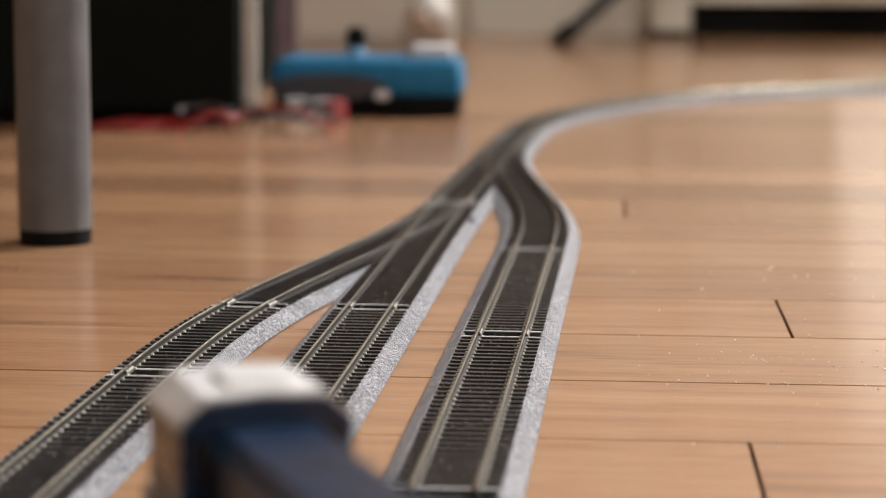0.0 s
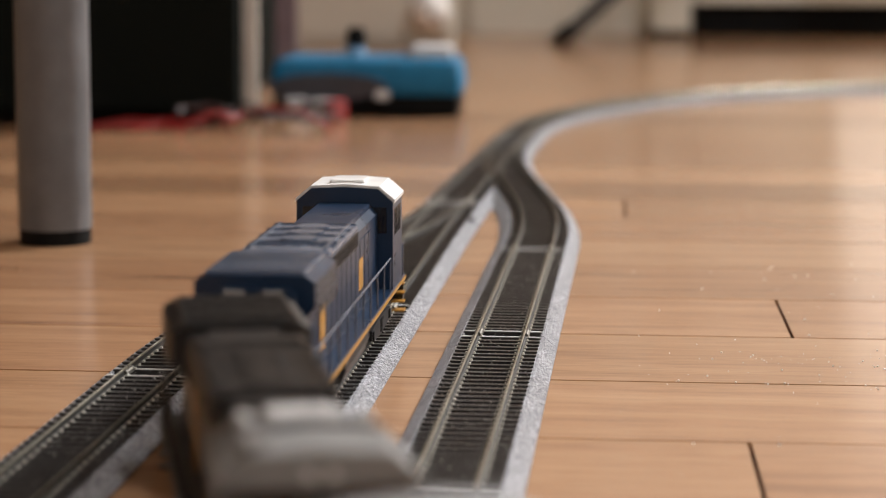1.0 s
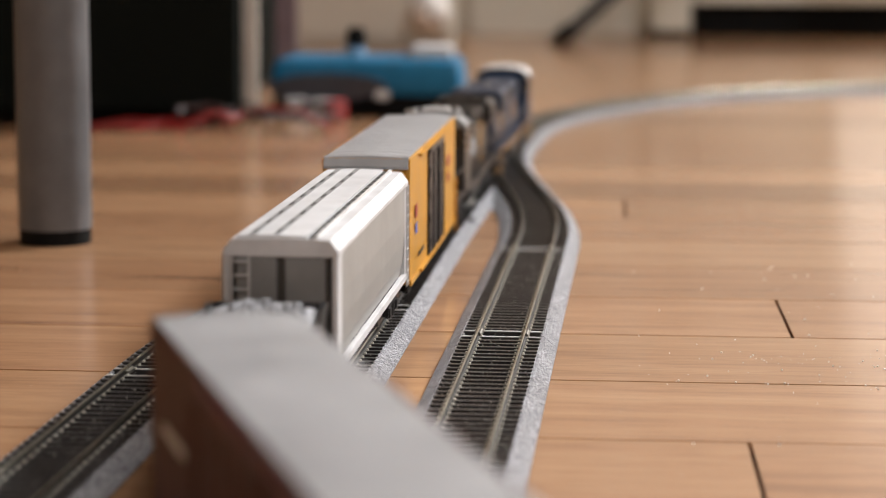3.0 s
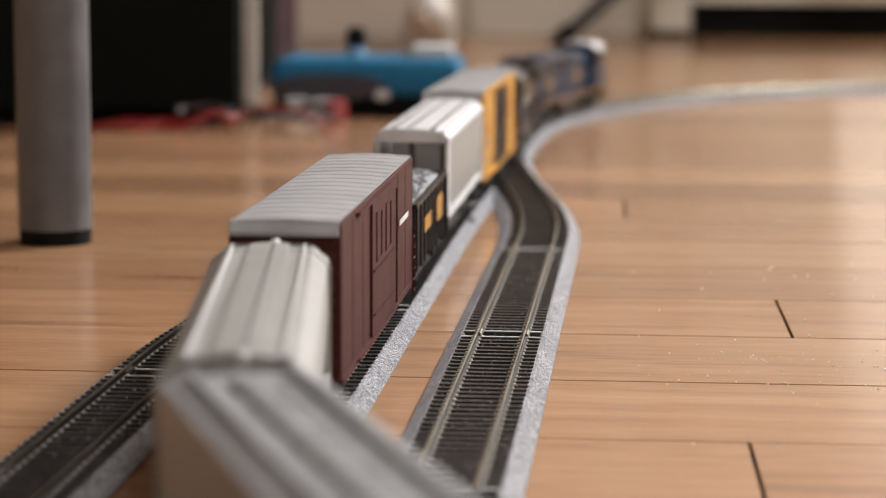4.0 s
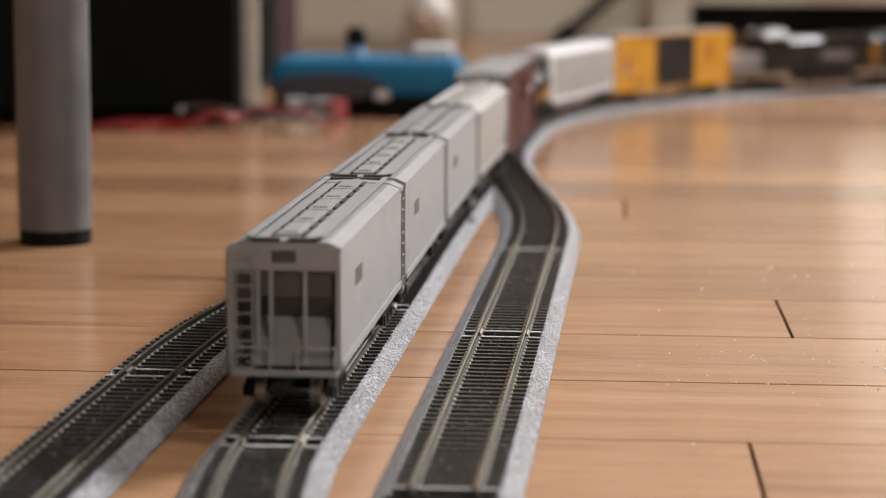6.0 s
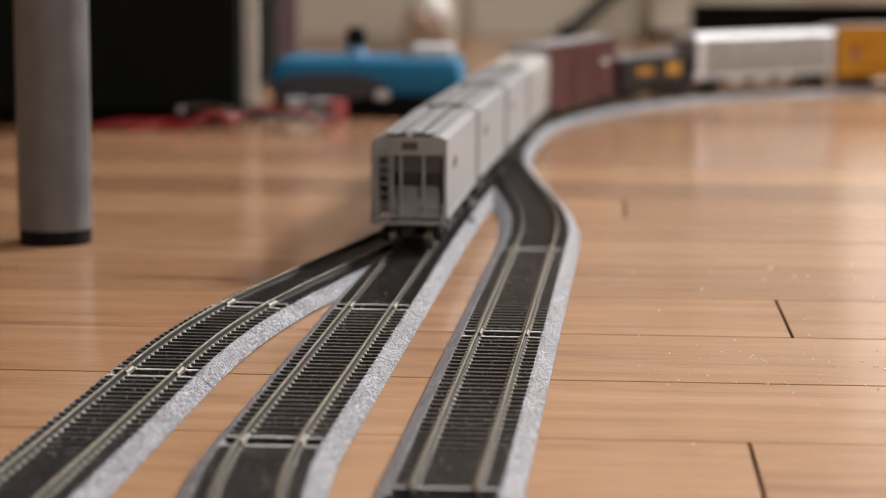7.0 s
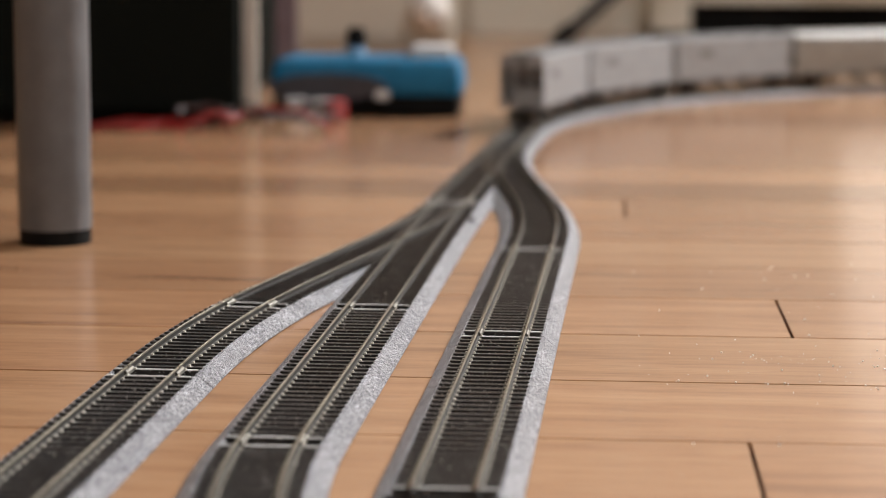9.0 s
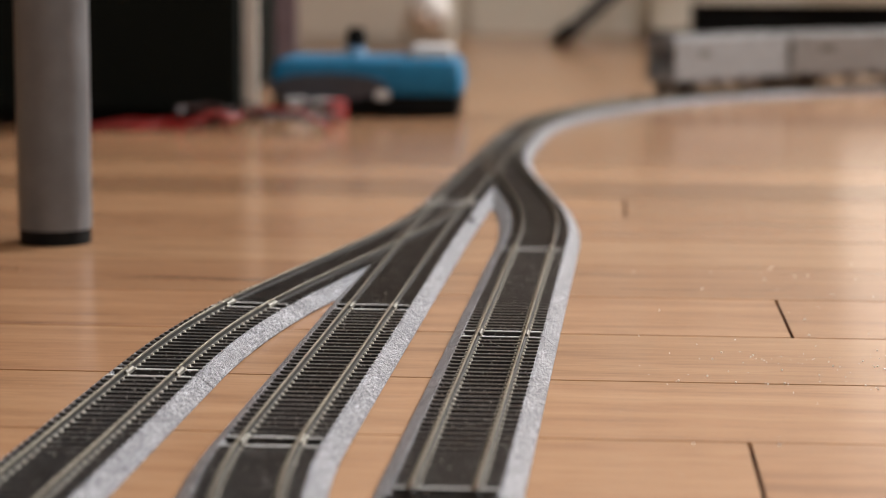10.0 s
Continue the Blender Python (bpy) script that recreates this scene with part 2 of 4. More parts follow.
def main_line(s):
    """Place and heading (radians, clockwise from +y) on the main line, s metres along it."""
    if s < S_NEAR:
        d = max(s - S_NEAR, -TURN_NEAR * R_NEAR)
        a = HEAD + d / R_NEAR
        x = SLOPE * Y_NEAR + X0 + R_NEAR * (COS - math.cos(a))
        y = Y_NEAR + R_NEAR * (math.sin(a) - SIN)
        rest = s - S_NEAR - d
        return x + rest * math.sin(a), y + rest * math.cos(a), a
    if s <= S_FAR:
        return SLOPE * s * COS + X0, s * COS, HEAD
    x, y, a, left = SLOPE * Y_FAR + X0, Y_FAR, HEAD, s - S_FAR
    for length, radius in FAR:
        d = min(left, length)
        b = a + d / radius
        if radius > 1e5:
            x, y = x + d * math.sin(a), y + d * math.cos(a)
        else:
            x, y = x + radius * (math.cos(a) - math.cos(b)), y + radius * (math.sin(b) - math.sin(a))
        a, left = b, left - d
        if left <= 0:
            break
    return x, y, a


def branch(start, away, sign):
    """A siding that runs beside the main line at that distance and joins it through a turnout; start: where it leaves the parallel."""
    k, bend = 0.172, 0.168

    def offset(y):
        d = y - start
        if d < 0:
            return away
        if d < bend:
            return away - k * d * d / (2 * bend)
        low = away - k * bend / 2
        lead = 0.185
        straight = (low - k * lead / 2) / k
        if d < bend + straight:
            return low - k * (d - bend)
        d = min(d - bend - straight, lead)
        return k * (lead - d) ** 2 / (2 * lead)

    def at(s):
        def place(q):
            o = sign * offset(q * COS)
            x, y, a = main_line(q) if q > S_NEAR else (SLOPE * q * COS + X0, q * COS, HEAD)
            return x + o * math.cos(a), y - o * math.sin(a)
        xa, ya = place(s - 0.002)
        xb, yb = place(s + 0.002)
        x, y = place(s)
        return x, y, math.atan2(xb - xa, yb - ya)
    return at


left_line = branch(0.715, 0.0540, -1)
right_line = branch(1.030, 0.0528, 1)

# ---- setting ----
FLOOR_TURN = -0.0735
FU = Vector((math.cos(FLOOR_TURN), math.sin(FLOOR_TURN)))
FN = Vector((-FU.y, FU.x))
ROW_OFF, ROW_W = 0.8981, 0.08656


def room():
    base = B()
    bx(base, -3000, 3400, -2600, 3800, -40, -8)
    floor = tagged(part("floor", base, RUBBER), "honey-coloured oak strip floor with a satin varnish", "floor", kind="structure")
    y_wall = 3400

    def wall(name, x0, x1, y0, y1, label, z1=2450):
        bm = B()
        bx(bm, x0, x1, y0, y1, -8, z1)
        return tagged(part(name, bm, WALL), label, "wall", kind="structure")
    wall("wall_north", -3000, 3400, y_wall, y_wall + 120, "beige painted wall behind the railway")
    wall("wall_south", -3000, 3400, -2720, -2600, "beige painted wall across the room")
    wall("wall_west", -3120, -3000, -2720, y_wall + 120, "beige painted side wall")
    wall("wall_east", 3400, 3520, -2720, y_wall + 120, "beige painted side wall")
    bm = B()
    bx(bm, -3120, 3520, -2720, y_wall + 120, 2450, 2550)
    tagged(part("ceiling", bm, CEIL), "plain white painted ceiling", "ceiling", kind="structure")
    bm = B()
    prism_x(bm, [(y_wall, 0), (y_wall, 95), (y_wall - 8, 95), (y_wall - 14, 84), (y_wall - 14, 0)], 40, 3400)
    tagged(part("baseboard", bm, TRIM), "pale painted baseboard along the wall", "baseboard", kind="structure")
    for x, y, z in ((0.9, 0.7, 2.45), (0.9, 2.4, 2.45)):
        lamp = thing("ceiling_lamp", "round white ceiling lamp with a shallow glass shade", "lamp", "ceiling lamps")
        lamp.location = (x, y, z)
        rod(bm := B(), (0, 0, -60), (0, 0, 0), 170, 40)
        part("base_plate", bm, TRIM, lamp)
        bm = B()
        for k in range(28):
            a0, a1 = 2 * math.pi * k / 28, 2 * math.pi * (k + 1) / 28
            line(bm, [(215 * math.cos(a0), 215 * math.sin(a0), -52), (215 * math.cos(a1), 215 * math.sin(a1), -52)], 8)
        part("shade", bm, GLOBE, lamp, "glowing glass rim")
    # unseen desk and fill lamp, added to light faces turned to the camera
    desk = thing("desk", "plain pale desk, unseen, added under the fill lamp", "desk")
    desk.location = (0.4, -0.85, 0)
    bm = B()
    bx(bm, -500, 200, -350, 250, 720, 745, 2)
    part("desktop", bm, CABWHITE, desk)
    for x, y in ((-470, -320), (170, -320), (-470, 220), (170, 220)):
        bm = B()
        bx(bm, x - 20, x + 20, y - 20, y + 20, 0, 720, 2)
        part("leg", bm, CABWHITE, desk)
    lamp = thing("desk_lamp", "black post lamp, unseen, added as fill light", "lamp")
    lamp.location = (0.5, -0.7, 0.745)
    rod(bm := B(), (0, 0, 0), (0, 0, 15), 80, 32)
    part("base", bm, BLACK, lamp)
    line(bm := B(), [(0, 0, 10), (0, 0, 585), (190, 95, 585)], 7, 10)
    part("arm", bm, BLACK, lamp)
    bm = B()
    rod(bm, (200, 100, 565), (185, 90, 600), 110, 32, 60)
    part("shade", bm, BLACK, lamp, "black metal shade")
    # floor lamp whose wide reflector leans towards the railway
    lamp = thing("floor_lamp", "tall floor lamp with a wide tilted metal reflector", "lamp")
    lamp.location = (READING_LAMP.x, READING_LAMP.y, 0)
    rod(bm := B(), (330, 330, 0), (330, 330, 22), 150, 32)
    part("base", bm, BLACK, lamp)
    line(bm := B(), [(330, 330, 20), (330, 330, 2420), (80, 80, 2440)], 10, 12)
    part("pole", bm, SILVER, lamp)
    turn = look((0, 0, 0), READING_AIM - READING_LAMP).to_3x3().to_4x4()
    bm = B()
    rings = []
    for r, h in ((430, -4), (415, 60), (220, 130), (40, 150)):
        rings.append([bm.verts.new(turn @ Vector((r * math.cos(k * math.pi / 20), r * math.sin(k * math.pi / 20), h))) for k in range(40)])
    for a, b in zip(rings, rings[1:]):
        for k in range(40):
            bm.faces.new((a[k], a[(k + 1) % 40], b[(k + 1) % 40], b[k]))
    bm.faces.new(rings[-1])
    shade = part("reflector", bm, SILVER, lamp, "wide metal reflector")
    shade.location.z = READING_LAMP.z + 0.012
    return floor


FLOOR = room()


# ---- track ----
def sweep(bm, at, s0, s1, outline, step, shift=0.0, dz=0.0, caps=True):
    """Sweeps a closed (across, up) outline in millimetres along a line."""
    n = max(1, math.ceil((s1 - s0) / step))
    rings = []
    for i in range(n + 1):
        x, y, a = at(s0 + (s1 - s0) * i / n)
        c, sn = math.cos(a), math.sin(a)
        rings.append([bm.verts.new((x * 1000 + (o + shift) * c, y * 1000 - (o + shift) * sn, z + dz)) for o, z in outline])
    m = len(outline)
    for r, q in zip(rings, rings[1:]):
        for i in range(m):
            bm.faces.new((r[i], r[(i + 1) % m], q[(i + 1) % m], q[i]))
    if caps:
        bm.faces.new(rings[0][::-1])
        bm.faces.new(rings[-1])
    return bm


BED = [(-18.7, 0), (18.7, 0), (18.8, 0.55), (19.5, 0.75), (19.3, 1.2), (14.6, 4.9), (13.5, 4.9), (13.5, 2.4), (-13.5, 2.4), (-13.5, 4.9), (-14.6, 4.9), (-19.3, 1.2), (-19.5, 0.75), (-18.8, 0.55)]
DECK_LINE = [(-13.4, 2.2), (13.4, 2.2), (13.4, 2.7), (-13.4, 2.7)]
RAIL_LINE = [(-0.8, 5.3), (0.8, 5.3), (0.8, 5.55), (0.22, 5.75), (0.22, 7.15), (-0.22, 7.15), (-0.22, 5.75), (-0.8, 5.55)]
HEAD_LINE = [(-0.3, 7.1), (0.3, 7.1), (0.33, 7.3), (0.32, 7.68), (0.22, 7.8), (-0.22, 7.8), (-0.32, 7.68), (-0.33, 7.3)]


def tie_block(bm, m=None, long=14.0):
    """One tie with its spike heads and tie plates, at the origin or at m."""
    made = B()
    bx(made, -long, long, -1.3, 1.3, 2.6, 5.5)
    top = [v for v in made.verts if v.co.z > 5]
    for v in top:
        v.co.x *= 0.992
        v.co.y *= 0.9
    if m is not None:
        bmesh.ops.transform(made, matrix=m, verts=made.verts)
    me = bpy.data.meshes.new("t")
    made.to_mesh(me)
    made.free()
    bm.from_mesh(me)
    bpy.data.meshes.remove(me)
    return bm


def spikes(bm, at, s):
    x, y, a = at(s)
    m = Matrix.Translation((x * 1000, y * 1000, 0)) @ Matrix.Rotation(-a, 4, "Z")
    for r in (-8.25, 8.25):
        for o in (-1.35, 1.35):
            v = []
            for dx, dy, z in ((-0.4, -0.85, 5.4), (0.4, -0.85, 5.4), (0.4, 0.85, 5.4), (-0.4, 0.85, 5.4), (-0.28, -0.65, 6.1), (0.28, -0.65, 6.1), (0.28, 0.65, 6.1), (-0.28, 0.65, 6.1)):
                v.append(bm.verts.new(m @ Vector((r + o + dx, dy, z))))
            for f in ((0, 1, 5, 4), (1, 2, 6, 5), (2, 3, 7, 6), (3, 0, 4, 7), (4, 5, 6, 7)):
                bm.faces.new([v[i] for i in f])


TIE_MESH = {}
TIE_STEP = 0.00635


def joint(sec, at, s, name="rail_joiner"):
    for side in (-8.25, 8.25):
        bm = B()
        sweep(bm, at, s - 0.005, s + 0.005, [(-1.5, 5.4), (1.5, 5.4), (1.3, 6.3), (0.75, 6.9), (-0.75, 6.9), (-1.3, 6.3)], 0.01, side)
        part(name, bm, JOINER, sec)


def track(label, at, s0, s1, singles=False, dz=0.0, legs=(), name="track_section", joiner=True, step=0.02):
    """A length of model track on moulded roadbed. legs: further lines of a turnout as (line, from, to, lift)."""
    tie_mat = TURNOUT_TIE if legs else TIE
    sec = thing(name, label, "model track", "track sections")
    gap = 0.00035
    for line_at, a, b, lift in ((at, s0 + gap, s1 - gap, dz), *legs):
        bm = B()
        sweep(bm, line_at, a, b, BED, step, 0, lift)
        part("roadbed", bm, BALLAST, sec, "grey moulded ballast shoulders")
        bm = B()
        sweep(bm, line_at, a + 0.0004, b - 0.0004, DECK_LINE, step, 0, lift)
        part("roadbed_deck", bm, DECK, sec, "dark deck with the shade between ties in its colour")
        for side in (-8.25, 8.25):
            bm = B()
            sweep(bm, line_at, a, b, RAIL_LINE, step, side, lift)
            rail = part("rail", bm, RAILSIDE, sec, "tarnished rail, sides blackened for shade, with a bright head")
            bm = B()
            sweep(bm, line_at, a, b, HEAD_LINE, step, side, lift)
            part("rail_head", bm, DULLRAIL if legs else RAIL, rail, "bright nickel silver running edge")
        for e in (a + 0.0052, b - 0.0052):
            bm = B()
            sweep(bm, line_at, e - 0.0006, e + 0.0006, [(-13.6, 3.6), (13.6, 3.6), (13.6, 5.7), (-13.6, 5.7)], 0.01, 0, lift)
            part("end_lip", bm, LIP, sec, "pale moulded end lip")
        n = round((b - a - 0.004) / TIE_STEP)
        loose = B()
        sp = B()
        for i in range(n):
            s = a + 0.002 + (b - a - 0.004) * (i + 0.5) / n
            x, y, h = line_at(s)
            m = Matrix.Translation((x, y, lift * MM)) @ Matrix.Rotation(-h, 4, "Z")
            if singles:
                if tie_mat.name not in TIE_MESH:
                    first = part("tie", tie_block(B()), tie_mat, sec)
                    TIE_MESH[tie_mat.name] = first.data
                    first.matrix_local = m
                else:
                    t = new("tie", TIE_MESH[tie_mat.name])
                    t.parent = sec
                    t.matrix_local = m
            else:
                tie_block(loose, Matrix.Translation((x * 1000, y * 1000, lift)) @ Matrix.Rotation(-h, 4, "Z"))
            if not legs:
                spikes(sp, line_at, s)
        if singles:
            loose.free()
        else:
            tagged(part("tie_strip", loose, tie_mat, sec), kind="stuff")
        if legs:
            sp.free()
        else:
            tagged(part("spike_strip", sp, SPIKE, sec, "spike heads coloured pale for their glint"), kind="stuff")
        if joiner:
            joint(sec, line_at, b)
    return sec


def tracks():
    yd = lambda y: y / COS
    straight = "straight model track on grey moulded ballast roadbed"
    curve = "curved model track on grey moulded ballast roadbed"
    track(straight, main_line, yd(0.607), yd(0.835), True)
    track(straight, right_line, yd(0.554), yd(0.783), True)
    end = bpy.data.objects["track_section.001"]
    # black plate stands for the shade inside the hollow end
    bm = B()
    sweep(bm, right_line, yd(0.554) - 0.0012, yd(0.554) + 0.0002, [(-18.5, 0), (18.5, 0), (14.2, 4.7), (-14.2, 4.7)], 0.01)
    plate = part("end_plate", bm, BLACK, end, "black plate for the shade in the hollow track end")
    for side in (-11, -3, 3, 11):
        bm = B()
        sweep(bm, right_line, yd(0.554) - 0.006, yd(0.554) - 0.001, [(side - 2, 0.4), (side + 2, 0.4), (side + 1.6, 3.2), (side - 1.6, 3.2)], 0.01)
        part("joining_tab", bm, BLACK, plate)
    track(straight, right_line, yd(0.783), yd(1.0), True)
    track(curve, left_line, yd(0.70), yd(0.835), True)
    track(straight, left_line, yd(0.47), yd(0.70), True)
    track(straight, left_line, yd(0.24), yd(0.47))
    track("turnout with a siding leg on grey moulded roadbed", main_line, yd(0.835), yd(1.165), True, 0, [(left_line, yd(0.835), yd(1.185), -0.12)], "turnout")
    track("turnout with a siding leg on grey moulded roadbed", main_line, yd(1.165), yd(1.55), True, 0, [(right_line, yd(1.0), yd(1.51), -0.12)], "turnout")
    x, y = 11.5, 1112
    bm = B()
    bx(bm, x - 4, x + 4, y - 7, y + 7, 1.0, 5.2, 0.8)
    lever = part("switch_lever", bm, BLACK, bpy.data.objects["turnout"], "small turnout throw lever")
    bm = B()
    rod(bm, (x, y, 5), (x + 2, y - 3, 8), 0.8, 8)
    part("lever_knob", bm, BLACK, lever)
    s = yd(1.55)
    for _ in range(9):
        track(curve, main_line, s, s + 0.29, step=0.03)
        s += 0.29
    s = yd(0.607)
    for _ in range(4):
        track(curve, main_line, s - TURN_NEAR * R_NEAR / 4, s)
        s -= TURN_NEAR * R_NEAR / 4
    for _ in range(6):
        track(straight, main_line, s - 0.2286, s, step=0.1)
        s -= 0.2286


tracks()


# ---- the train; cars stand on the rail tops, nose along +y ----
def wheelset(bm, y):
    for x in (-8.2, 8.2):
        rod(bm, (x - 1.4, y, 5.3), (x + 1.4, y, 5.3), 5.2, 20)
        rod(bm, (x - math.copysign(1.7, x), y, 5.3), (x - math.copysign(0.9, x), y, 5.3), 6.0, 20)
    rod(bm, (-9, y, 5.3), (9, y, 5.3), 1.0, 8)


def truck(car, y, axles=2, wheelbase=20.0):
    bm = B()
    ys = [y + (i - (axles - 1) / 2) * wheelbase for i in range(axles)]
    for x in (-12.2, 12.2):
        s = math.copysign(1, x)
        span = wheelbase * (axles - 1) / 2
        prism_x(bm, [(y - span - 4, 4.2), (y - span + 3, 3.2), (y - 5, 2.2), (y + 5, 2.2), (y + span - 3, 3.2), (y + span + 4, 4.2), (y + span + 3, 7.4), (y + 6, 8.6), (y - 6, 8.6), (y - span - 3, 7.4)], x - 1.0, x + 1.0)
        for yy in ys:
            bx(bm, x + s * 0.8 - 0.8, x + s * 0.8 + 0.8, yy - 2, yy + 2, 3.6, 7.0, 0.3)
        for k in (-2.4, 0, 2.4):
            rod(bm, (x + s * 0.6, y + k, 3.0), (x + s * 0.6, y + k, 7.6), 0.9, 8)
    bx(bm, -12, 12, y - 3, y + 3, 5, 9.5)
    t = part("truck", bm, TRUCK, car, "black truck with sprung side frames")
    for yy in ys:
        bm = B()
        wheelset(bm, yy)
        part("wheelset", bm, STEEL, t, "steel wheels on an axle")


def couplers(car, half):
    for s in (-1, 1):
        bm = B()
        bx(bm, -1.5, 1.5, min(s * (half - 5), s * (half + 2.6)), max(s * (half - 5), s * (half + 2.6)), 7.2, 9.8, 0.3)
        bx(bm, -2.6, 1.2, min(s * (half + 1.8), s * (half + 4.4)), max(s * (half + 1.8), s * (half + 4.4)), 6.8, 10.2, 0.5)
        part("coupler", bm, TRUCK, car, "knuckle coupler")


def ladder(parent, x, y, z0, z1, along="y", wide=5.0, mat=None, step=4.0):
    bm = B()
    off = (0, wide / 2, 0) if along == "y" else (wide / 2, 0, 0)
    a, b = Vector((x, y, 0)) - Vector(off), Vector((x, y, 0)) + Vector(off)
    for q in (a, b):
        rod(bm, (q.x, q.y, z0), (q.x, q.y, z1), 0.32, 5)
    z = z0 + 1.5
    while z < z1:
        rod(bm, (a.x, a.y, z), (b.x, b.y, z), 0.3, 5)
        z += step
    part("ladder", bm, mat or TRUCK, parent)


def mark(parent, side, y0, y1, z0, z1, mat, x, label=""):
    bm = B()
    xx = side * x
    bx(bm, min(xx, xx + side * 0.12), max(xx, xx + side * 0.12), y0, y1, z0, z1)
    part("marking", bm, mat, parent, label)


def boxcar(label, side_mat, door_mat, half, marks):
    car = thing("boxcar", label, "railway car", "train cars")
    w, zb, zt = 16.2, 9.0, 55.6
    body = B()
    bx(body, -w, w, -half, half, zb, zt, 0.35)
    body_ob = part("body", body, side_mat, car)
    # side posts
    n = 16
    for s in (-1, 1):
        for i in range(n + 1):
            y = -half + 1.2 + (2 * half - 2.4) * i / n
            if -34 < y < 36 or side_mat is YELLOW or i % 2:
                continue
            bm = B()
            bx(bm, min(s * w, s * (w + 0.1)), max(s * w, s * (w + 0.1)), y - 0.2, y + 0.2, zb + 2, zt - 1.2)
            part("side_post", bm, side_mat, car)
        bm = B()
        bx(bm, min(s * w, s * (w + 0.6)), max(s * w, s * (w + 0.6)), -half, half, zb - 0.6, zb + 1.6, 0.2)
        part("side_sill", bm, side_mat, car)
        bm = B()
        prism_x(bm, [(-31, zb + 1.8), (32, zb + 1.8), (32, zt - 2), (-31, zt - 2)], *(sorted((s * w, s * (w + 0.9)))))
        if side_mat is YELLOW:
            for k in range(5):
                z = zb + 5 + k * 9.2
                bx(bm, *sorted((s * (w + 0.8), s * (w + 1.25))), -29, 30, z, z + 3.6, 0.3)
        else:
            for y0, y1, z0, z1 in ((-22, -8, zt - 22, zt - 6), (4, 18, zt - 22, zt - 6), (-28, 29, zb + 22, zb + 23), (-28, 29, zb + 8, zb + 9)):
                for q in ((y0, y1, z0, z0 + 0.7), (y0, y1, z1 - 0.7, z1), (y0, y0 + 0.7, z0, z1), (y1 - 0.7, y1, z0, z1)):
                    bx(bm, *sorted((s * (w + 0.8), s * (w + 1.3))), *q)
        door = part("door", bm, door_mat, car, "sliding side door")
        bm = B()
        for y in ((-22, -4, 4, 22) if side_mat is YELLOW else (30.5,)):
            rod(bm, (s * (w + 1.7), y, zb + 3), (s * (w + 1.7), y, zt - 4), 0.35, 6)
        part("lock_rod", bm, door_mat, door)
        bm = B()
        bx(bm, *sorted((s * w, s * (w + 1.5))), -66, 34, zb + 0.4, zb + 1.5)
        part("door_track", bm, side_mat, car)
        bm = B()
        bx(bm, *sorted((s * w, s * (w + 1.3))), -66, 34, zt - 1.8, zt - 0.8)
        part("door_track", bm, side_mat, car)
    # ribbed ends
    for s in (-1, 1):
        for k in range(10):
            z = zb + 5 + k * 4.4
            bm = B()
            bx(bm, -w + 1.6, w - 1.6, *sorted((s * half, s * (half + 0.8))), z, z + 2.4, 0.5)
            part("end_rib", bm, side_mat, car)
        ladder(car, -w + 3.5, s * (half + 1.2), zb - 3, zb + 22, "x", 5, side_mat)
        ladder(car, s * (w + 1.0), s * (half - 4), zb - 4, zb + 20, "y", 5, side_mat)
    bm = B()
    prism(bm, mirror([(w - 0.9, zt - 0.6), (w - 0.9, zt + 0.5), (8, zt + 1.0), (0.01, zt + 1.2)]), -half - 0.3, half + 0.3)
    roof = part("roof", bm, ROOFGREY, car, "galvanised grey ribbed roof")
    for i in range(17):
        y = -half + 5 + (2 * half - 10) * i / 16
        bm = B()
        prism(bm, mirror([(w - 1.0, zt + 0.4), (w - 1.0, zt + 0.62), (8, zt + 1.12), (0.01, zt + 1.32)]), y - 0.45, y + 0.45)
        part("roof_rib", bm, ROOFGREY, roof)
    for s in (-1, 1):
        bm = B()
        prism_x(bm, [(s * (half - 0.4), zt + 0.95), (s * (half + 0.5), zt + 0.6), (s * (half + 2.2), zt - 2.6), (s * (half + 2.2), zt - 3.6), (s * (half - 0.4), zt - 3.6)], -w + 0.6, w - 0.6)
        part("roof_fascia", bm, ROOFGREY, roof, "grey end fascia")
    bm = B()
    bx(bm, -9, 9, -half + 6, half - 6, 6.5, 9.2)
    bx(bm, -1.6, 1.6, -half + 1, half - 1, 5.5, 9)
    part("underframe", bm, TRUCK, car)
    for y0, y1, z0, z1, mat in marks:
        for s in (-1, 1):
            mark(car, s, y0, y1, z0, z1, mat, w + 0.46)
    truck(car, -half + 28)
    truck(car, half - 28)
    couplers(car, half)
    return car


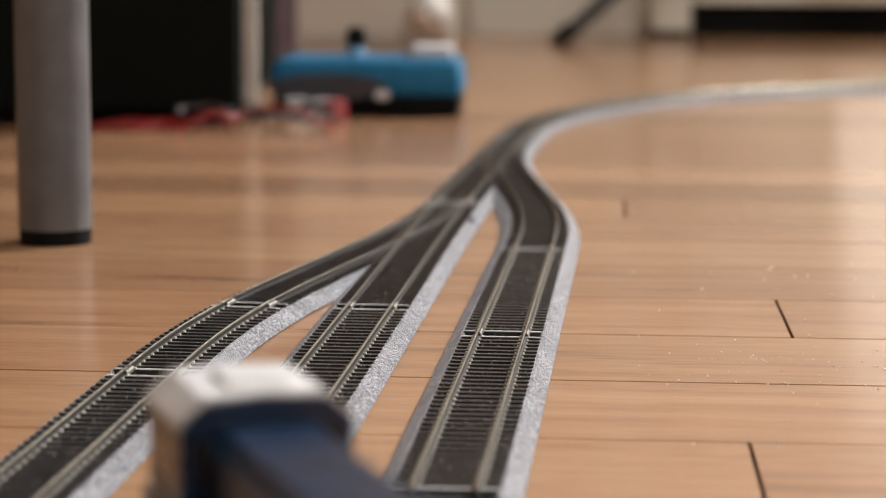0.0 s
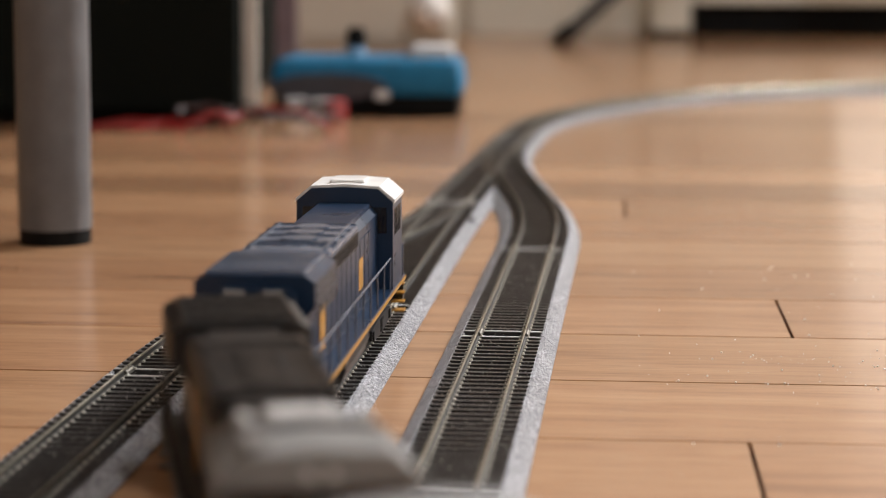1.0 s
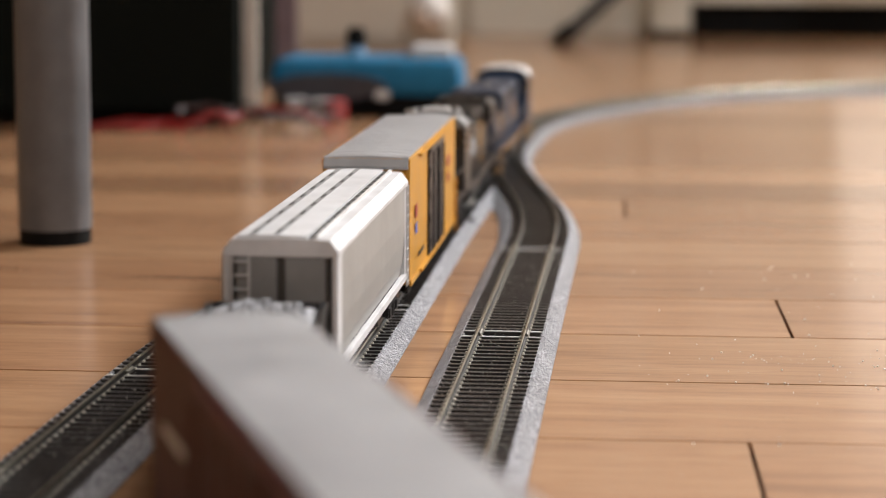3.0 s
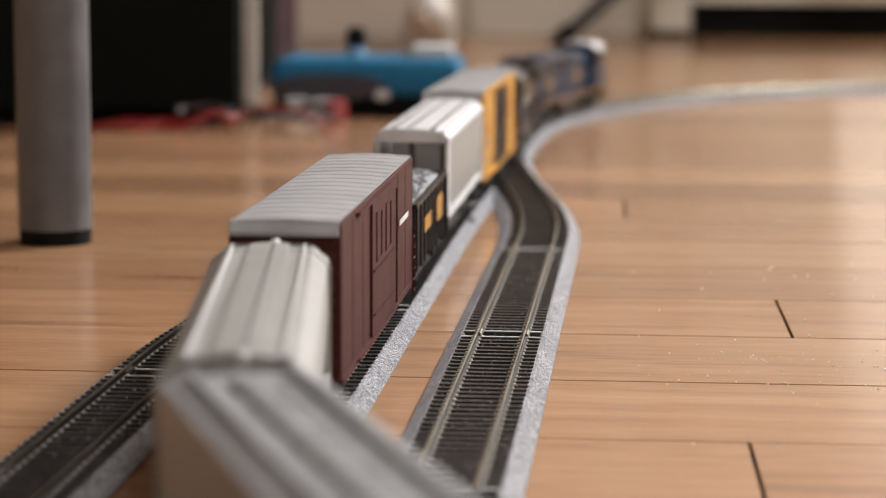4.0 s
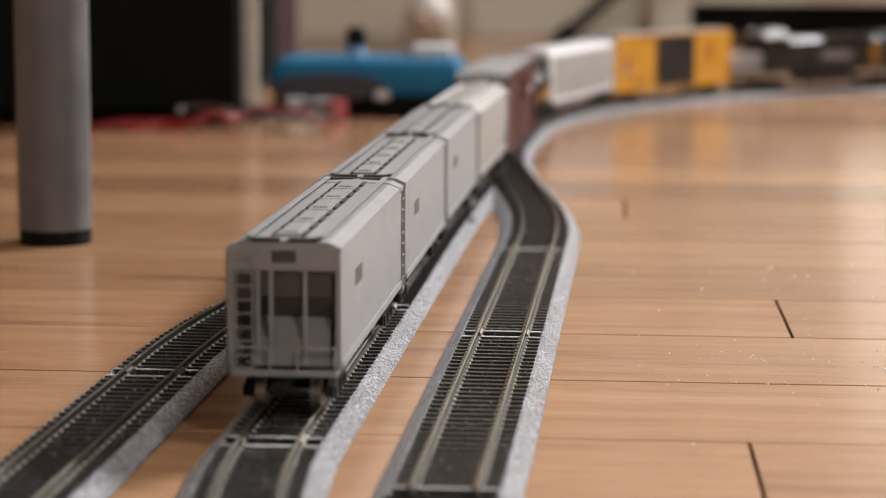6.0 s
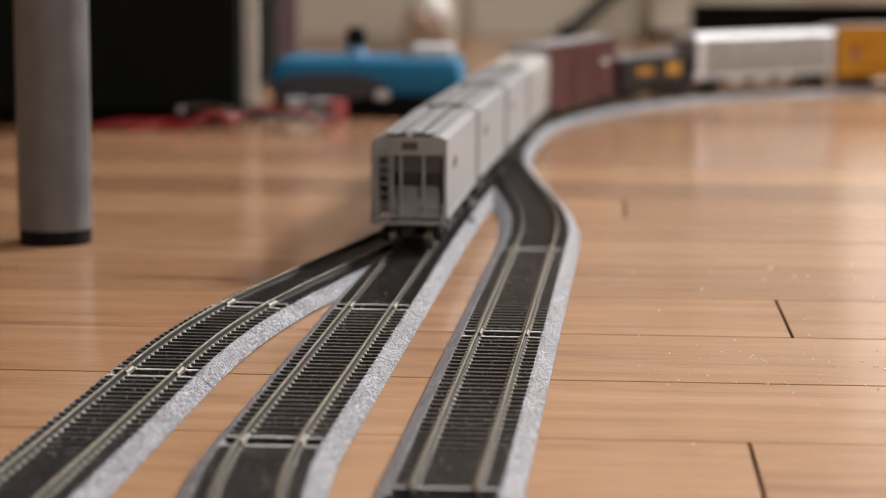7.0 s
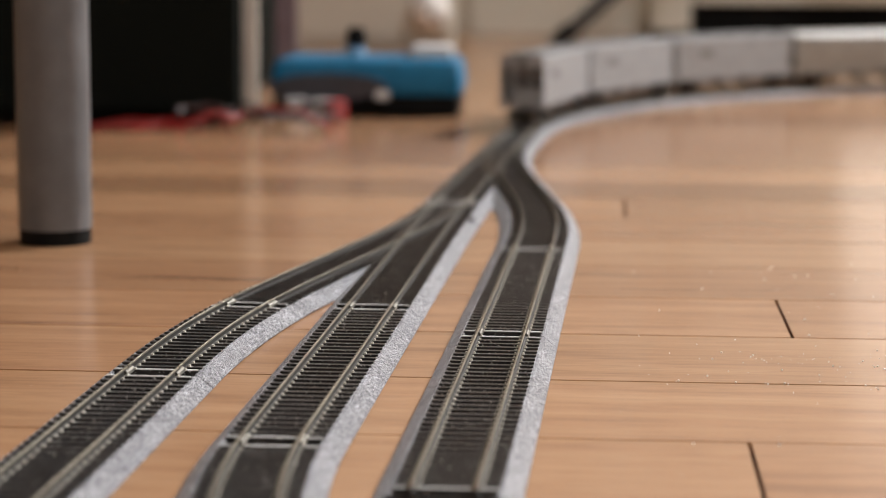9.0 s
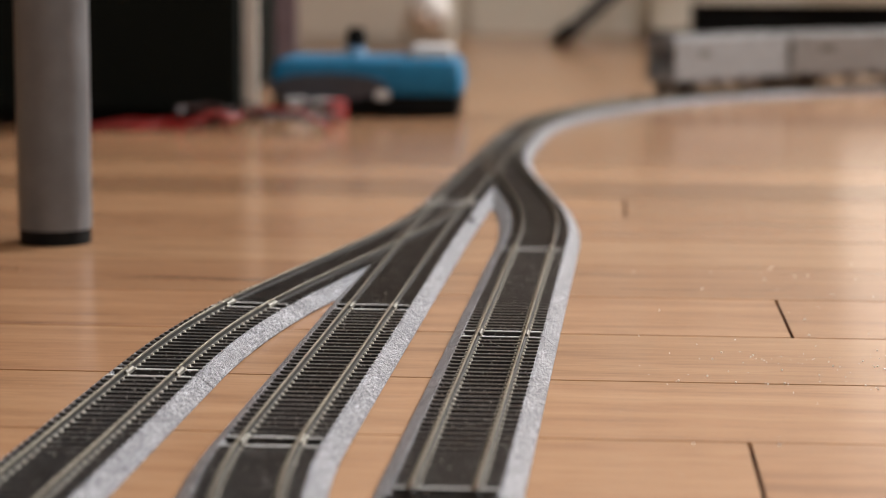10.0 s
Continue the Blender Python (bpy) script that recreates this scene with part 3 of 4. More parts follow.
def covered_hopper(label, mat, half, style):
    """style: 'flat' upright sides with a hatch trough, 'round' bowed sides."""
    car = thing("covered_hopper_car", label, "railway car", "train cars")
    w = 16.3
    zs, zt, zb = {"flat": (48.6, 50.6, 15.5), "round": (46.6, 50.6, 15.5), "wide": (48.4, 52.0, 15.5)}[style]
    inner = half - 2
    side = [(w - 0.6, zb), (w, zb + 1), (w, zs)] if style == "flat" else [(w - 1.7, zb), (w - 0.9, zb + 5), (w - 0.3, zb + 12), (w, zb + 20), (w - 0.2, zs)]
    shoulder = {"flat": 12.6, "round": 12.0, "wide": 13.9}[style]
    crown = [(shoulder, zt - 0.4), (4.5, zt), (0.01, zt)]
    outline = [(6.0, zb)] + side + crown
    bm = B()
    prism(bm, mirror(outline), -inner + 9, inner - 9)
    part("body", bm, CREAM if style == "wide" else mat, car)
    if style == "wide":
        bm = B()
        prism(bm, mirror([(w + 0.15, zs - 1.0), (w + 0.15, zs + 0.15), (shoulder + 0.1, zt - 0.15), (4.5, zt + 0.2), (0.01, zt + 0.2)]), -inner + 9, inner - 9)
        part("roof", bm, mat, car, "clean white roof")
    for s in (-1, 1):
        # sloped end sheet; its dark colour holds the shade under the overhanging roof
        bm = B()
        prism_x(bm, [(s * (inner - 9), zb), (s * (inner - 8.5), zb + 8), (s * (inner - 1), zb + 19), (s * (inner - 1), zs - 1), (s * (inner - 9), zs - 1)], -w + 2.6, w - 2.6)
        part("slope_sheet", bm, ENDDARK, car, "end sheet coloured dark for the shade under the roof")
        # corner posts and side end panels
        for x in (-1, 1):
            bm = B()
            bx(bm, *sorted((x * (w - 1.6), x * w)), *sorted((s * (inner - 9), s * inner)), zb - 1.5, zs - 0.4, 0.2)
            part("corner_post", bm, mat, car)
        if style == "flat":
            for x in (-7.7, -3.9, 6.0):
                bm = B()
                bx(bm, x - 0.55, x + 0.55, *sorted((s * (inner - 1.6), s * (inner + 0.2))), zb - 1, zs - 1, 0.15)
                part("end_post", bm, mat, car)
            bm = B()
            bx(bm, -w + 0.3, w - 0.3, *sorted((s * (inner - 2.0), s * (inner + 0.3))), zs - 6.6, zs - 0.9, 0.3)
            part("end_header", bm, mat, car, "deep end header panel")
            # dark block stands for the notch in the header's middle
            bm = B()
            bx(bm, -3.5, 3.5, *sorted((s * inner, s * (inner + 0.6))), zs - 4.2, zs - 0.6, 0.3)
            part("brake_platform", bm, ENDDARK, car, "dark block for the notch in the end header")
            bm = B()
            prism_x(bm, [(s * (inner - 6), zb - 1), (s * (inner + 0.1), zb - 1), (s * (inner - 1.5), zb + 7), (s * (inner - 6), zb + 13)], -9, 13)
            part("end_slope", bm, CABGREY, car, "grey lower end sheet")
        else:
            for x0, x1 in ((-12.6, -1.2), (1.2, 12.6)):
                bm = B()
                bx(bm, x0, x1, *sorted((s * (inner - 2), s * (inner + 0.1))), zs - 16, zs - 1.8, 0.4)
                part("end_panel", bm, ENDPANEL, car, "grey end panel")
        bm = B()
        prism(bm, mirror([(w + 0.2, zs - 1.4), (w + 0.2, zs + 0.2), (shoulder + 0.1, zt - 0.15), (4.5, zt + 0.25), (0.01, zt + 0.25)]), *sorted((s * (inner - 9.5), s * (inner + 0.5))))
        part("roof_end", bm, mat, car)
        bm = B()
        bx(bm, -w + 1, w - 1, *sorted((s * (half - 12), s * half)), 11.6, 13.2, 0.3)
        part("end_platform", bm, mat, car)
        ladder(car, -11.5, s * (inner + 0.7), 12, zs - 1, "x", 5, mat)
        ladder(car, s * (w + 0.5), s * (inner - 4), 11, zs - 1, "y", 5, mat)
        bm = B()
        line(bm, [(w - 1.5, s * half, 13), (w - 1.5, s * half, 20), (4, s * half, 20), (4, s * half, 13)], 0.35)
        line(bm, [(-w + 1.5, s * half, 13), (-w + 1.5, s * half, 20), (-4, s * half, 20), (-4, s * half, 13)], 0.35)
        part("end_rail", bm, mat, car)
    # roof: running boards and hatch trough
    if style == "flat":
        for x in (-11.2, 9.4):
            bm = B()
            bx(bm, x, x + 1.9, -inner + 1, inner - 1, zt + 0.9, zt + 1.3)
            part("running_board", bm, mat, car)
            # dark strip put in for the shade beneath the board
            bm = B()
            bx(bm, x + 0.2, x + 0.5, -inner + 2, inner - 2, zt - 0.5, zt + 0.95)
            part("board_bracket", bm, HINGE_AND_SHADE, car, "dark strip for the shade under the running board")
        # the right running board's shadow, laid on the roof as a strip
        bm = B()
        bx(bm, 8.4, 9.2, -inner + 2, inner - 2, zt - 0.1, zt + 0.25)
        part("seam_strip", bm, HINGE_AND_SHADE, car, "dark strip for the running board's shadow")
        for x in (-4.7, 3.9):
            for i in range(9):
                y = -inner + 8 + (2 * inner - 16) * i / 9
                bm = B()
                bx(bm, x - 0.2, x + 1.0, y, y + (2 * inner - 16) / 9 * 0.66, zt + 0.1, zt + 0.9)
                part("hatch_hinge", bm, HINGE_AND_SHADE, car, "dark hatch fastenings")
        for i in range(5):
            y = -inner + 7 + (2 * inner - 14) * i / 5
            bm = B()
            bx(bm, -3.6, 3.6, y + 0.8, y + (2 * inner - 14) / 5 - 0.8, zt - 0.2, zt + 1.0, 0.3)
            hatch = part("hatch_cover", bm, mat, car, "long trough hatch")
            bm = B()
            bx(bm, -2.4, 2.4, y + 5, y + (2 * inner - 14) / 5 - 5, zt + 0.9, zt + 1.4, 0.3)
            part("hatch_lid", bm, mat, hatch, "raised hatch lid")
        for s in (-1, 1):
            bm = B()
            bx(bm, -9.5, -1.2, *sorted((s * (inner - 1.5), s * (inner + 0.7))), zt - 0.3, zt + 0.9)
            bx(bm, 1.2, 9.5, *sorted((s * (inner - 1.5), s * (inner + 0.7))), zt - 0.3, zt + 0.9)
            part("roof_walk", bm, HINGE_AND_SHADE, car, "dark end roof walk")
    else:
        bm = B()
        if style == "round":
            prism(bm, mirror([(5.6, zt - 0.3), (5.3, zt + 1.1), (0.01, zt + 1.5)]), -inner + 3, inner - 3)
        else:
            prism(bm, [(-13.0, zt - 0.6), (7.4, zt - 0.6), (7.4, zt + 0.9), (-3.0, zt + 1.1), (-12.6, zt + 0.7)], -inner + 1, inner - 1)
        part("hatch_cover", bm, mat, car, "long trough hatch")
        for x in ((-10.6, 9.6) if style == "round" else (9.8,)):
            bm = B()
            bx(bm, x, x + (0.45 if style == "round" else 0.9), -inner + 1, inner - 1, zt - 0.5, zt + 0.9)
            part("running_board", bm, WHITE, car, "pale running board")
        if style == "round":
            bm = B()
            bx(bm, 0.9, 1.5, -inner + 5, inner - 5, zt + 1.2, zt + 1.6)
            part("hatch_seam", bm, HINGE_AND_SHADE, car, "dark hatch seam")
            for s in (-1, 1):
                bm = B()
                bx(bm, -11.5, 11.5, *sorted((s * (inner - 2.2), s * (inner + 0.2))), zt - 0.6, zt + 0.55)
                part("roof_walk", bm, HINGE_AND_SHADE, car, "dark end roof walk")
                bm = B()
                bmesh.ops.create_uvsphere(bm, u_segments=12, v_segments=8, radius=1.5, matrix=Matrix.Translation((1.5, s * (inner - 1), zt + 0.8)))
                part("roof_knob", bm, WHITE, car, "small pale roof fitting", True)
        else:
            bm = B()
            bx(bm, 7.6, 9.4, -inner + 1, inner - 1, zt - 0.5, zt + 0.25)
            part("hatch_groove", bm, HINGE_AND_SHADE, car, "dark groove beside the hatch")
            for x in (-9.2, -2.4):
                bm = B()
                bx(bm, x, x + 1.7, -inner + 2, inner - 2, zt + 0.5, zt + 1.2)
                part("hatch_seam", bm, ENDPANEL, car, "grey hatch seam")
            for i in range(16):
                y = -inner + 4 + (2 * inner - 8) * i / 16
                bm = B()
                bx(bm, 8.2, 9.9, y, y + 2.2, zt + 0.2, zt + 0.8)
                part("hatch_clamp", bm, ENDPANEL, car)
                for x in (-8.6, -1.8):
                    if i % 2 == 0:
                        bm = B()
                        bx(bm, x, x + 0.8, y, y + 6.5, zt + 0.6, zt + 1.45)
                        part("hatch_hinge", bm, HINGE_AND_SHADE, car)
    for s in (-1, 1):
        bm = B()
        bx(bm, *sorted((s * (w - 1.4), s * (w + 0.45))), -half + 4, half - 4, zb - 2.2, zb + 0.2, 0.25)
        part("side_sill", bm, mat, car)
        if style == "flat":
            for i in range(3):
                y = -inner / 2 + i * inner / 2
                mark(car, s, y - 9, y + 7, 33, 38, ENDDARK, w) if i == 0 else None
    # discharge bays
    for i in range(3):
        y = (i - 1) * 34
        bm = B()
        for sgn in (1,):
            v0 = [(-13, y - 15, zb + 0.2), (13, y - 15, zb + 0.2), (13, y + 15, zb + 0.2), (-13, y + 15, zb + 0.2)]
            v1 = [(-7, y - 5, 5), (7, y - 5, 5), (7, y + 5, 5), (-7, y + 5, 5)]
            a = [bm.verts.new(v) for v in v0]
            b = [bm.verts.new(v) for v in v1]
            for k in range(4):
                bm.faces.new((a[k], a[(k + 1) % 4], b[(k + 1) % 4], b[k]))
            bm.faces.new(a)
            bm.faces.new(b[::-1])
        bx(bm, -8.5, 8.5, y - 5.6, y + 5.6, 3.6, 5.2, 0.3)
        part("discharge_chute", bm, mat, car)
    bm = B()
    bx(bm, -2, 2, -half + 1, half - 1, 8, 11.6)
    part("centre_sill", bm, TRUCK, car)
    truck(car, -half + 22)
    truck(car, half - 22)
    couplers(car, half)
    return car


def coal_hopper():
    half = 64.0
    car = thing("open_hopper_car", "black open hopper car with a heaped pale gravel load", "railway car", "train cars")
    w, zb, zt = 16.0, 10.5, 35.5
    for s in (-1, 1):
        bm = B()
        bx(bm, *sorted((s * (w - 1.0), s * w)), -half + 2, half - 2, zb, zt, 0.2)
        part("side_panel", bm, BLACK, car)
        for i in range(9):
            y = -half + 4 + (2 * half - 8) * i / 8
            bm = B()
            bx(bm, *sorted((s * w, s * (w + 0.9))), y - 0.9, y + 0.9, zb, zt - 0.5)
            part("side_post", bm, BLACK, car)
        bm = B()
        bx(bm, *sorted((s * (w - 1.3), s * (w + 0.9))), -half + 1, half - 1, zt - 0.6, zt + 1.0, 0.25)
        part("top_rail", bm, BLACK, car)
        bm = B()
        prism_x(bm, [(s * (half - 16), zb), (s * (half - 2), zb + 17), (s * (half - 2), zt), (s * (half - 3.2), zt), (s * (half - 3.2), zb + 17.6), (s * (half - 17.2), zb)], -w + 1, w - 1)
        part("slope_sheet", bm, BLACK, car)
        bm = B()
        bx(bm, -w, w, *sorted((s * (half - 3), s * (half - 1))), zt - 0.6, zt + 1.0, 0.25)
        part("end_rail", bm, BLACK, car)
        ladder(car, s * (w + 1.1), s * (half - 4), 8, zt, "y")
        mark(car, s, 16, 40, 20, 30, GOLD, w + 0.92, "gold lettering block")
        mark(car, s, -36, -8, 22, 28, GOLD, w + 0.92, "gold lettering block")
    random.seed(5)
    bm = B()
    nx, ny = 13, 46
    grid = []
    for j in range(ny + 1):
        row = []
        for i in range(nx + 1):
            x = -w + 1.2 + (2 * w - 2.4) * i / nx
            y = -half + 3.4 + (2 * half - 6.8) * j / ny
            heap = 3.6 * (1 - (x / w) ** 2) * (0.75 + 0.5 * noise.noise(Vector((x * 0.07, y * 0.06, 2.0))))
            row.append(bm.verts.new((x, y, zt - 1.4 + heap + random.uniform(-0.7, 0.8))))
        grid.append(row)
    for j in range(ny):
        for i in range(nx):
            bm.faces.new((grid[j][i], grid[j][i + 1], grid[j + 1][i + 1], grid[j + 1][i]))
    for _ in range(260):
        x, y = random.uniform(-13, 13), random.uniform(-half + 6, half - 6)
        z = zt - 0.9 + 3.4 * (1 - (x / w) ** 2) * 0.9
        r = random.uniform(0.7, 1.5)
        m = Matrix.Translation((x, y, z)) @ Euler((random.random() * 6, random.random() * 6, 0)).to_matrix().to_4x4()
        bmesh.ops.create_icosphere(bm, subdivisions=1, radius=r, matrix=m)
    tagged(part("gravel_load", bm, paint("pale_gravel", (0.24, 0.245, 0.26), 0.6, 0.2), car, "heaped pale grey gravel"), kind="stuff")
    bm = B()
    bx(bm, -2, 2, -half + 1, half - 1, 8, 11)
    for y in (-17, 17):
        prism_x(bm, [(y - 14, zb), (y - 4, 4.5), (y + 4, 4.5), (y + 14, zb)], -10, 10)
    part("underframe", bm, TRUCK, car)
    truck(car, -half + 17, 2, 19)
    truck(car, half - 17, 2, 19)
    couplers(car, half)
    return car


def locomotive(label, hood, roofmat, cabroof, nose, stripe, half, patches, ahead):
    """A six-axle road diesel; cab at +y, its nose that far ahead of it."""
    loco = thing("locomotive", label, "model locomotive", "train locomotives")
    w = 16.8
    # frame and walkway
    bm = B()
    bx(bm, -w, w, -half + 3, half - 3, 14.2, 16.6, 0.3)
    part("walkway", bm, hood, loco)
    for s in (-1, 1):
        bm = B()
        bx(bm, *sorted((s * w, s * (w + 0.25))), -half + 3, half - 3, 14.9, 15.9)
        part("sill_stripe", bm, stripe, loco, "painted sill stripe")
        bm = B()
        prism(bm, [(-w + 1, 6.5), (w - 1, 6.5), (w - 0.5, 14.4), (-w + 0.5, 14.4)], *sorted((s * (half - 4), s * half)))
        part("pilot", bm, BLACK, loco)
        for i in range(4):
            z = 3.5 + i * 3.3
            for x in (-1, 1):
                bm = B()
                bx(bm, *sorted((x * (w - 4.5), x * (w + 0.2))), *sorted((s * (half - 9 - 0.6 * i), s * (half - 4 - 0.6 * i))), z, z + 0.5)
                part("step", bm, stripe, loco)
    bm = B()
    prism(bm, mirror([(9, 3.6), (13.2, 5), (14.6, 9), (14.2, 14.2)]), -30, 26)
    part("fuel_tank", bm, BLACK, loco, "black fuel tank")
    # long hood
    hw, zh = 11.2, 45.0
    y_cab0, y_cab1 = half - 28 - ahead, half - ahead
    bm = B()
    prism(bm, mirror([(hw, 16), (hw, zh - 2.2), (hw - 2.2, zh)]), -half + 14, y_cab0 + 0.5)
    hood_ob = part("long_hood", bm, hood, loco)
    for s in (-1, 1):
        for i in range(11):
            y = -half + 58 + i * 11.0
            if y > y_cab0 - 12:
                break
            bm = B()
            bx(bm, *sorted((s * hw, s * (hw + 0.35))), y, y + 9.6, 18, zh - 5, 0.15)
            part("hood_door", bm, hood, hood_ob)
    # flared radiators at the rear of the hood
    bm = B()
    prism(bm, mirror([(hw + 0.2, 34), (w - 0.6, 40), (w - 0.6, 46.4), (w - 3.6, 48.2)]), -half + 16, -half + 56)
    rad = part("radiator", bm, hood, loco, "flared radiator housing")
    for k in (0, 1):
        bm = B()
        bx(bm, -w + 3.4, w - 3.4, -half + 18.5 + k * 18.5, -half + 35.5 + k * 18.5, 48.0, 48.9, 0.3)
        for i in range(9):
            y = -half + 20 + k * 18.5 + i * 1.7
            bx(bm, -w + 4.4, w - 4.4, y, y + 0.8, 48.8, 49.3)
        part("radiator_grille", bm, roofmat, rad, "louvred radiator grille")
    # roof equipment
    bm = B()
    bx(bm, -8.2, 8.2, -half + 57, -half + 65, zh - 0.5, zh + 2.2, 0.7)
    part("exhaust_housing", bm, roofmat, loco)
    bm = B()
    bx(bm, -13.2, 13.2, -half + 66, -half + 128, zh - 5, zh + 2.6, 1.2)
    brake = part("dynamic_brake_housing", bm, roofmat, loco)
    for y in (-half + 92, -half + 106, -half + 119):
        bm = B()
        rod(bm, (0, y, zh + 2.4), (0, y, zh + 3.1), 5.6, 24)
        part("fan", bm, roofmat, brake)
    for x in (-11, 11):
        bm = B()
        bx(bm, x - 0.4, x + 0.4, -half + 70, -half + 126, zh + 2.4, zh + 3.2)
        part("lift_rail", bm, roofmat, brake)
    for y in (-half + 78, -half + 84, -half + 99, -half + 112.5, -half + 125.5):
        bm = B()
        bx(bm, -12.9, 12.9, y - 0.35, y + 0.35, zh + 2.4, zh + 3.0)
        part("roof_seam", bm, hood, brake, "dark strip for the running board's shadow")
    for s in (-1, 1):
        bm = B()
        bx(bm, *sorted((s * 13.1, s * 13.5)), -half + 70, -half + 124, zh - 4, zh + 0.8)
        for i in range(18):
            y = -half + 71 + i * 3
            bx(bm, *sorted((s * 13.4, s * 13.8)), y, y + 1.2, zh - 3.6, zh + 0.4)
        part("side_grille", bm, BLACK, brake, "black side grille")
        bm = B()
        for z in (37.5, 40, 42.5, 45):
            bx(bm, *sorted((s * (w - 0.7), s * (w - 0.25))), -half + 19, -half + 53, z - 0.5, z + 0.5)
        part("radiator_louvre", bm, BLACK, rad, "black side louvres")
        # grab irons and number box on the hood end
        for z in (20, 25, 30, 35, 40):
            bm = B()
            e = -half + 13.2
            line(bm, [(s * 9.5, e + 1, z), (s * 9.5, e, z), (s * 5.5, e, z), (s * 5.5, e + 1, z)], 0.3)
            part("grab_iron", bm, stripe, hood_ob)
        bm = B()
        bx(bm, *sorted((s * 2.5, s * 8.0)), -half + 12.8, -half + 14.5, 41.5, 44.5, 0.3)
        part("marker_box", bm, ENDPANEL, hood_ob, "grey marker box")
        bm = B()
        rod(bm, (s * 8, -half - 0.5, 12), (s * 8.5, -half - 2.0, 5), 0.6, 6)
        part("brake_hose", bm, BLACK, loco)
    bm = B()
    bx(bm, -4, 4, -half + 10.5, -half + 14.5, 22, 33, 0.5)
    part("hood_end_door", bm, hood, hood_ob)
    bm = B()
    bx(bm, -9, 9, -half + 131, y_cab0 - 1, zh - 2, zh + 1.4, 0.8)
    part("air_intake", bm, hood, loco)
    # cab
    cw = 16.6
    bm = B()
    prism(bm, mirror([(cw, 16), (cw, 46.8), (11.5, 51.2), (0.01, 51.8)]), y_cab0, y_cab1)
    cab = part("cab", bm, hood, loco)
    bm = B()
    prism(bm, mirror([(cw + 0.5, 46.4), (cw + 0.5, 47.6), (11.8, 52.0), (0.01, 52.7)]), y_cab0 + 0.6, y_cab1 + 1.5)
    roof = part("cab_roof", bm, cabroof, cab, "faceted cab roof")
    bm = B()
    if ahead > 30:
        bx(bm, -7.0, 7.0, y_cab0 + 1, y_cab0 + 7, 51.0, 54.6, 1.6)
        for x in (-10.6, 10.6):
            bx(bm, x - 1.3, x + 1.3, y_cab0 + 2, y_cab0 + 6, 50.6, 53.8, 0.9)
    else:
        bx(bm, -6, 6, y_cab0 + 6, y_cab0 + 21, 52.0, 53.6, 0.7)
    part("air_conditioner", bm, WHITE, roof, "white roof unit")
    if ahead > 30:
        bm = B()
        prism(bm, mirror([(cw + 0.7, 46.6), (cw + 0.7, 47.9), (11.9, 52.4), (0.01, 53.2)]), y_cab0 + 7.5, y_cab0 + 10.5)
        part("roof_band", bm, BLACK, roof, "black band across the roof")
    bm = B()
    for k in ((-1.4, 0, 1.4) if ahead > 30 else ()):
        rod(bm, (k + 10, y_cab1 - 8, 53.6), (k + 10, y_cab1 - 2, 53.8), 0.5, 8, 1.1)
    bx(bm, 8, 12, y_cab1 - 7, y_cab1 - 5.6, 50.6, 53.6 if ahead > 30 else 51.8)
    part("air_horn", bm, SILVER, roof)
    for s in (-1, 1):
        for y0, y1 in ((y_cab0 + 4, y_cab0 + 12), (y_cab0 + 14, y_cab0 + 23)):
            bm = B()
            bx(bm, *sorted((s * (cw - 0.4), s * (cw + 0.12))), y0, y1, 35, 44)
            part("window", bm, GLASSDARK, cab, "dark cab window")
        bm = B()
        bx(bm, *sorted((s * 5.5, s * 14.5)), y_cab0 - 0.2, y_cab0 + 0.3, 36, 45)
        part("window", bm, GLASSDARK, cab, "dark cab window")
        bm = B()
        bx(bm, *sorted((s * 3.0, s * 13.5)), y_cab1 - 0.3, y_cab1 + 0.25, 37, 46)
        part("windscreen", bm, GLASSDARK, cab, "dark windscreen")
    bm = B()
    prism_x(bm, [(y_cab1 - 1, 16), (half - 5, 16), (half - 4.5, 28), (half - 7, 32), (y_cab1 - 1, 34)], -11, 11)
    bmesh.ops.bevel(bm, geom=list(bm.edges), offset=0.9, segments=2, affect="EDGES")
    nose_ob = part("nose", bm, nose, loco, "short low nose")
    bm = B()
    for x in (-2, 2):
        rod(bm, (x, y_cab1 + 0.2, 48.6), (x, y_cab1 + 2.2, 48.6), 0.9, 12)
    part("headlight", bm, WHITE, cab, "white headlight lenses")
    # handrails
    rails = LOCOGREY if nose is SILVER else STEELBLUE
    for s in (-1, 1):
        x = s * (w - 0.6)
        bm = B()
        line(bm, [(x, -half + 6, 28), (x, y_cab0 - 4, 28)], 0.38)
        line(bm, [(x, y_cab1 + 3, 28), (x, half - 7, 28)], 0.38)
        part("handrail", bm, rails, loco)
        for i in range(11):
            y = -half + 6 + i * (y_cab0 - 4 + half - 6) / 10
            bm = B()
            line(bm, [(x, y, 16), (x, y, 28)], 0.36)
            part("stanchion", bm, rails, loco)
        for y in (y_cab1 + 3, half - 7):
            bm = B()
            line(bm, [(x, y, 16), (x, y, 28)], 0.36)
            part("stanchion", bm, rails, loco)
        e = s * (half - 4)
        bm = B()
        line(bm, [(-w + 2, e, 16), (-w + 2, e, 27), (-5, e, 27), (-5, e, 16)], 0.36)
        line(bm, [(w - 2, e, 16), (w - 2, e, 27), (5, e, 27), (5, e, 16)], 0.36)
        part("end_handrail", bm, SILVER if s > 0 else rails, loco)
    for y0, y1, z0, z1, x, mat in patches:
        for s in (-1, 1):
            mark(loco, s, y0, y1, z0, z1, mat, x, "painted side panel")
    truck(loco, -half + 46, 3, 23)
    truck(loco, half - 46, 3, 23)
    couplers(loco, half)
    return loco


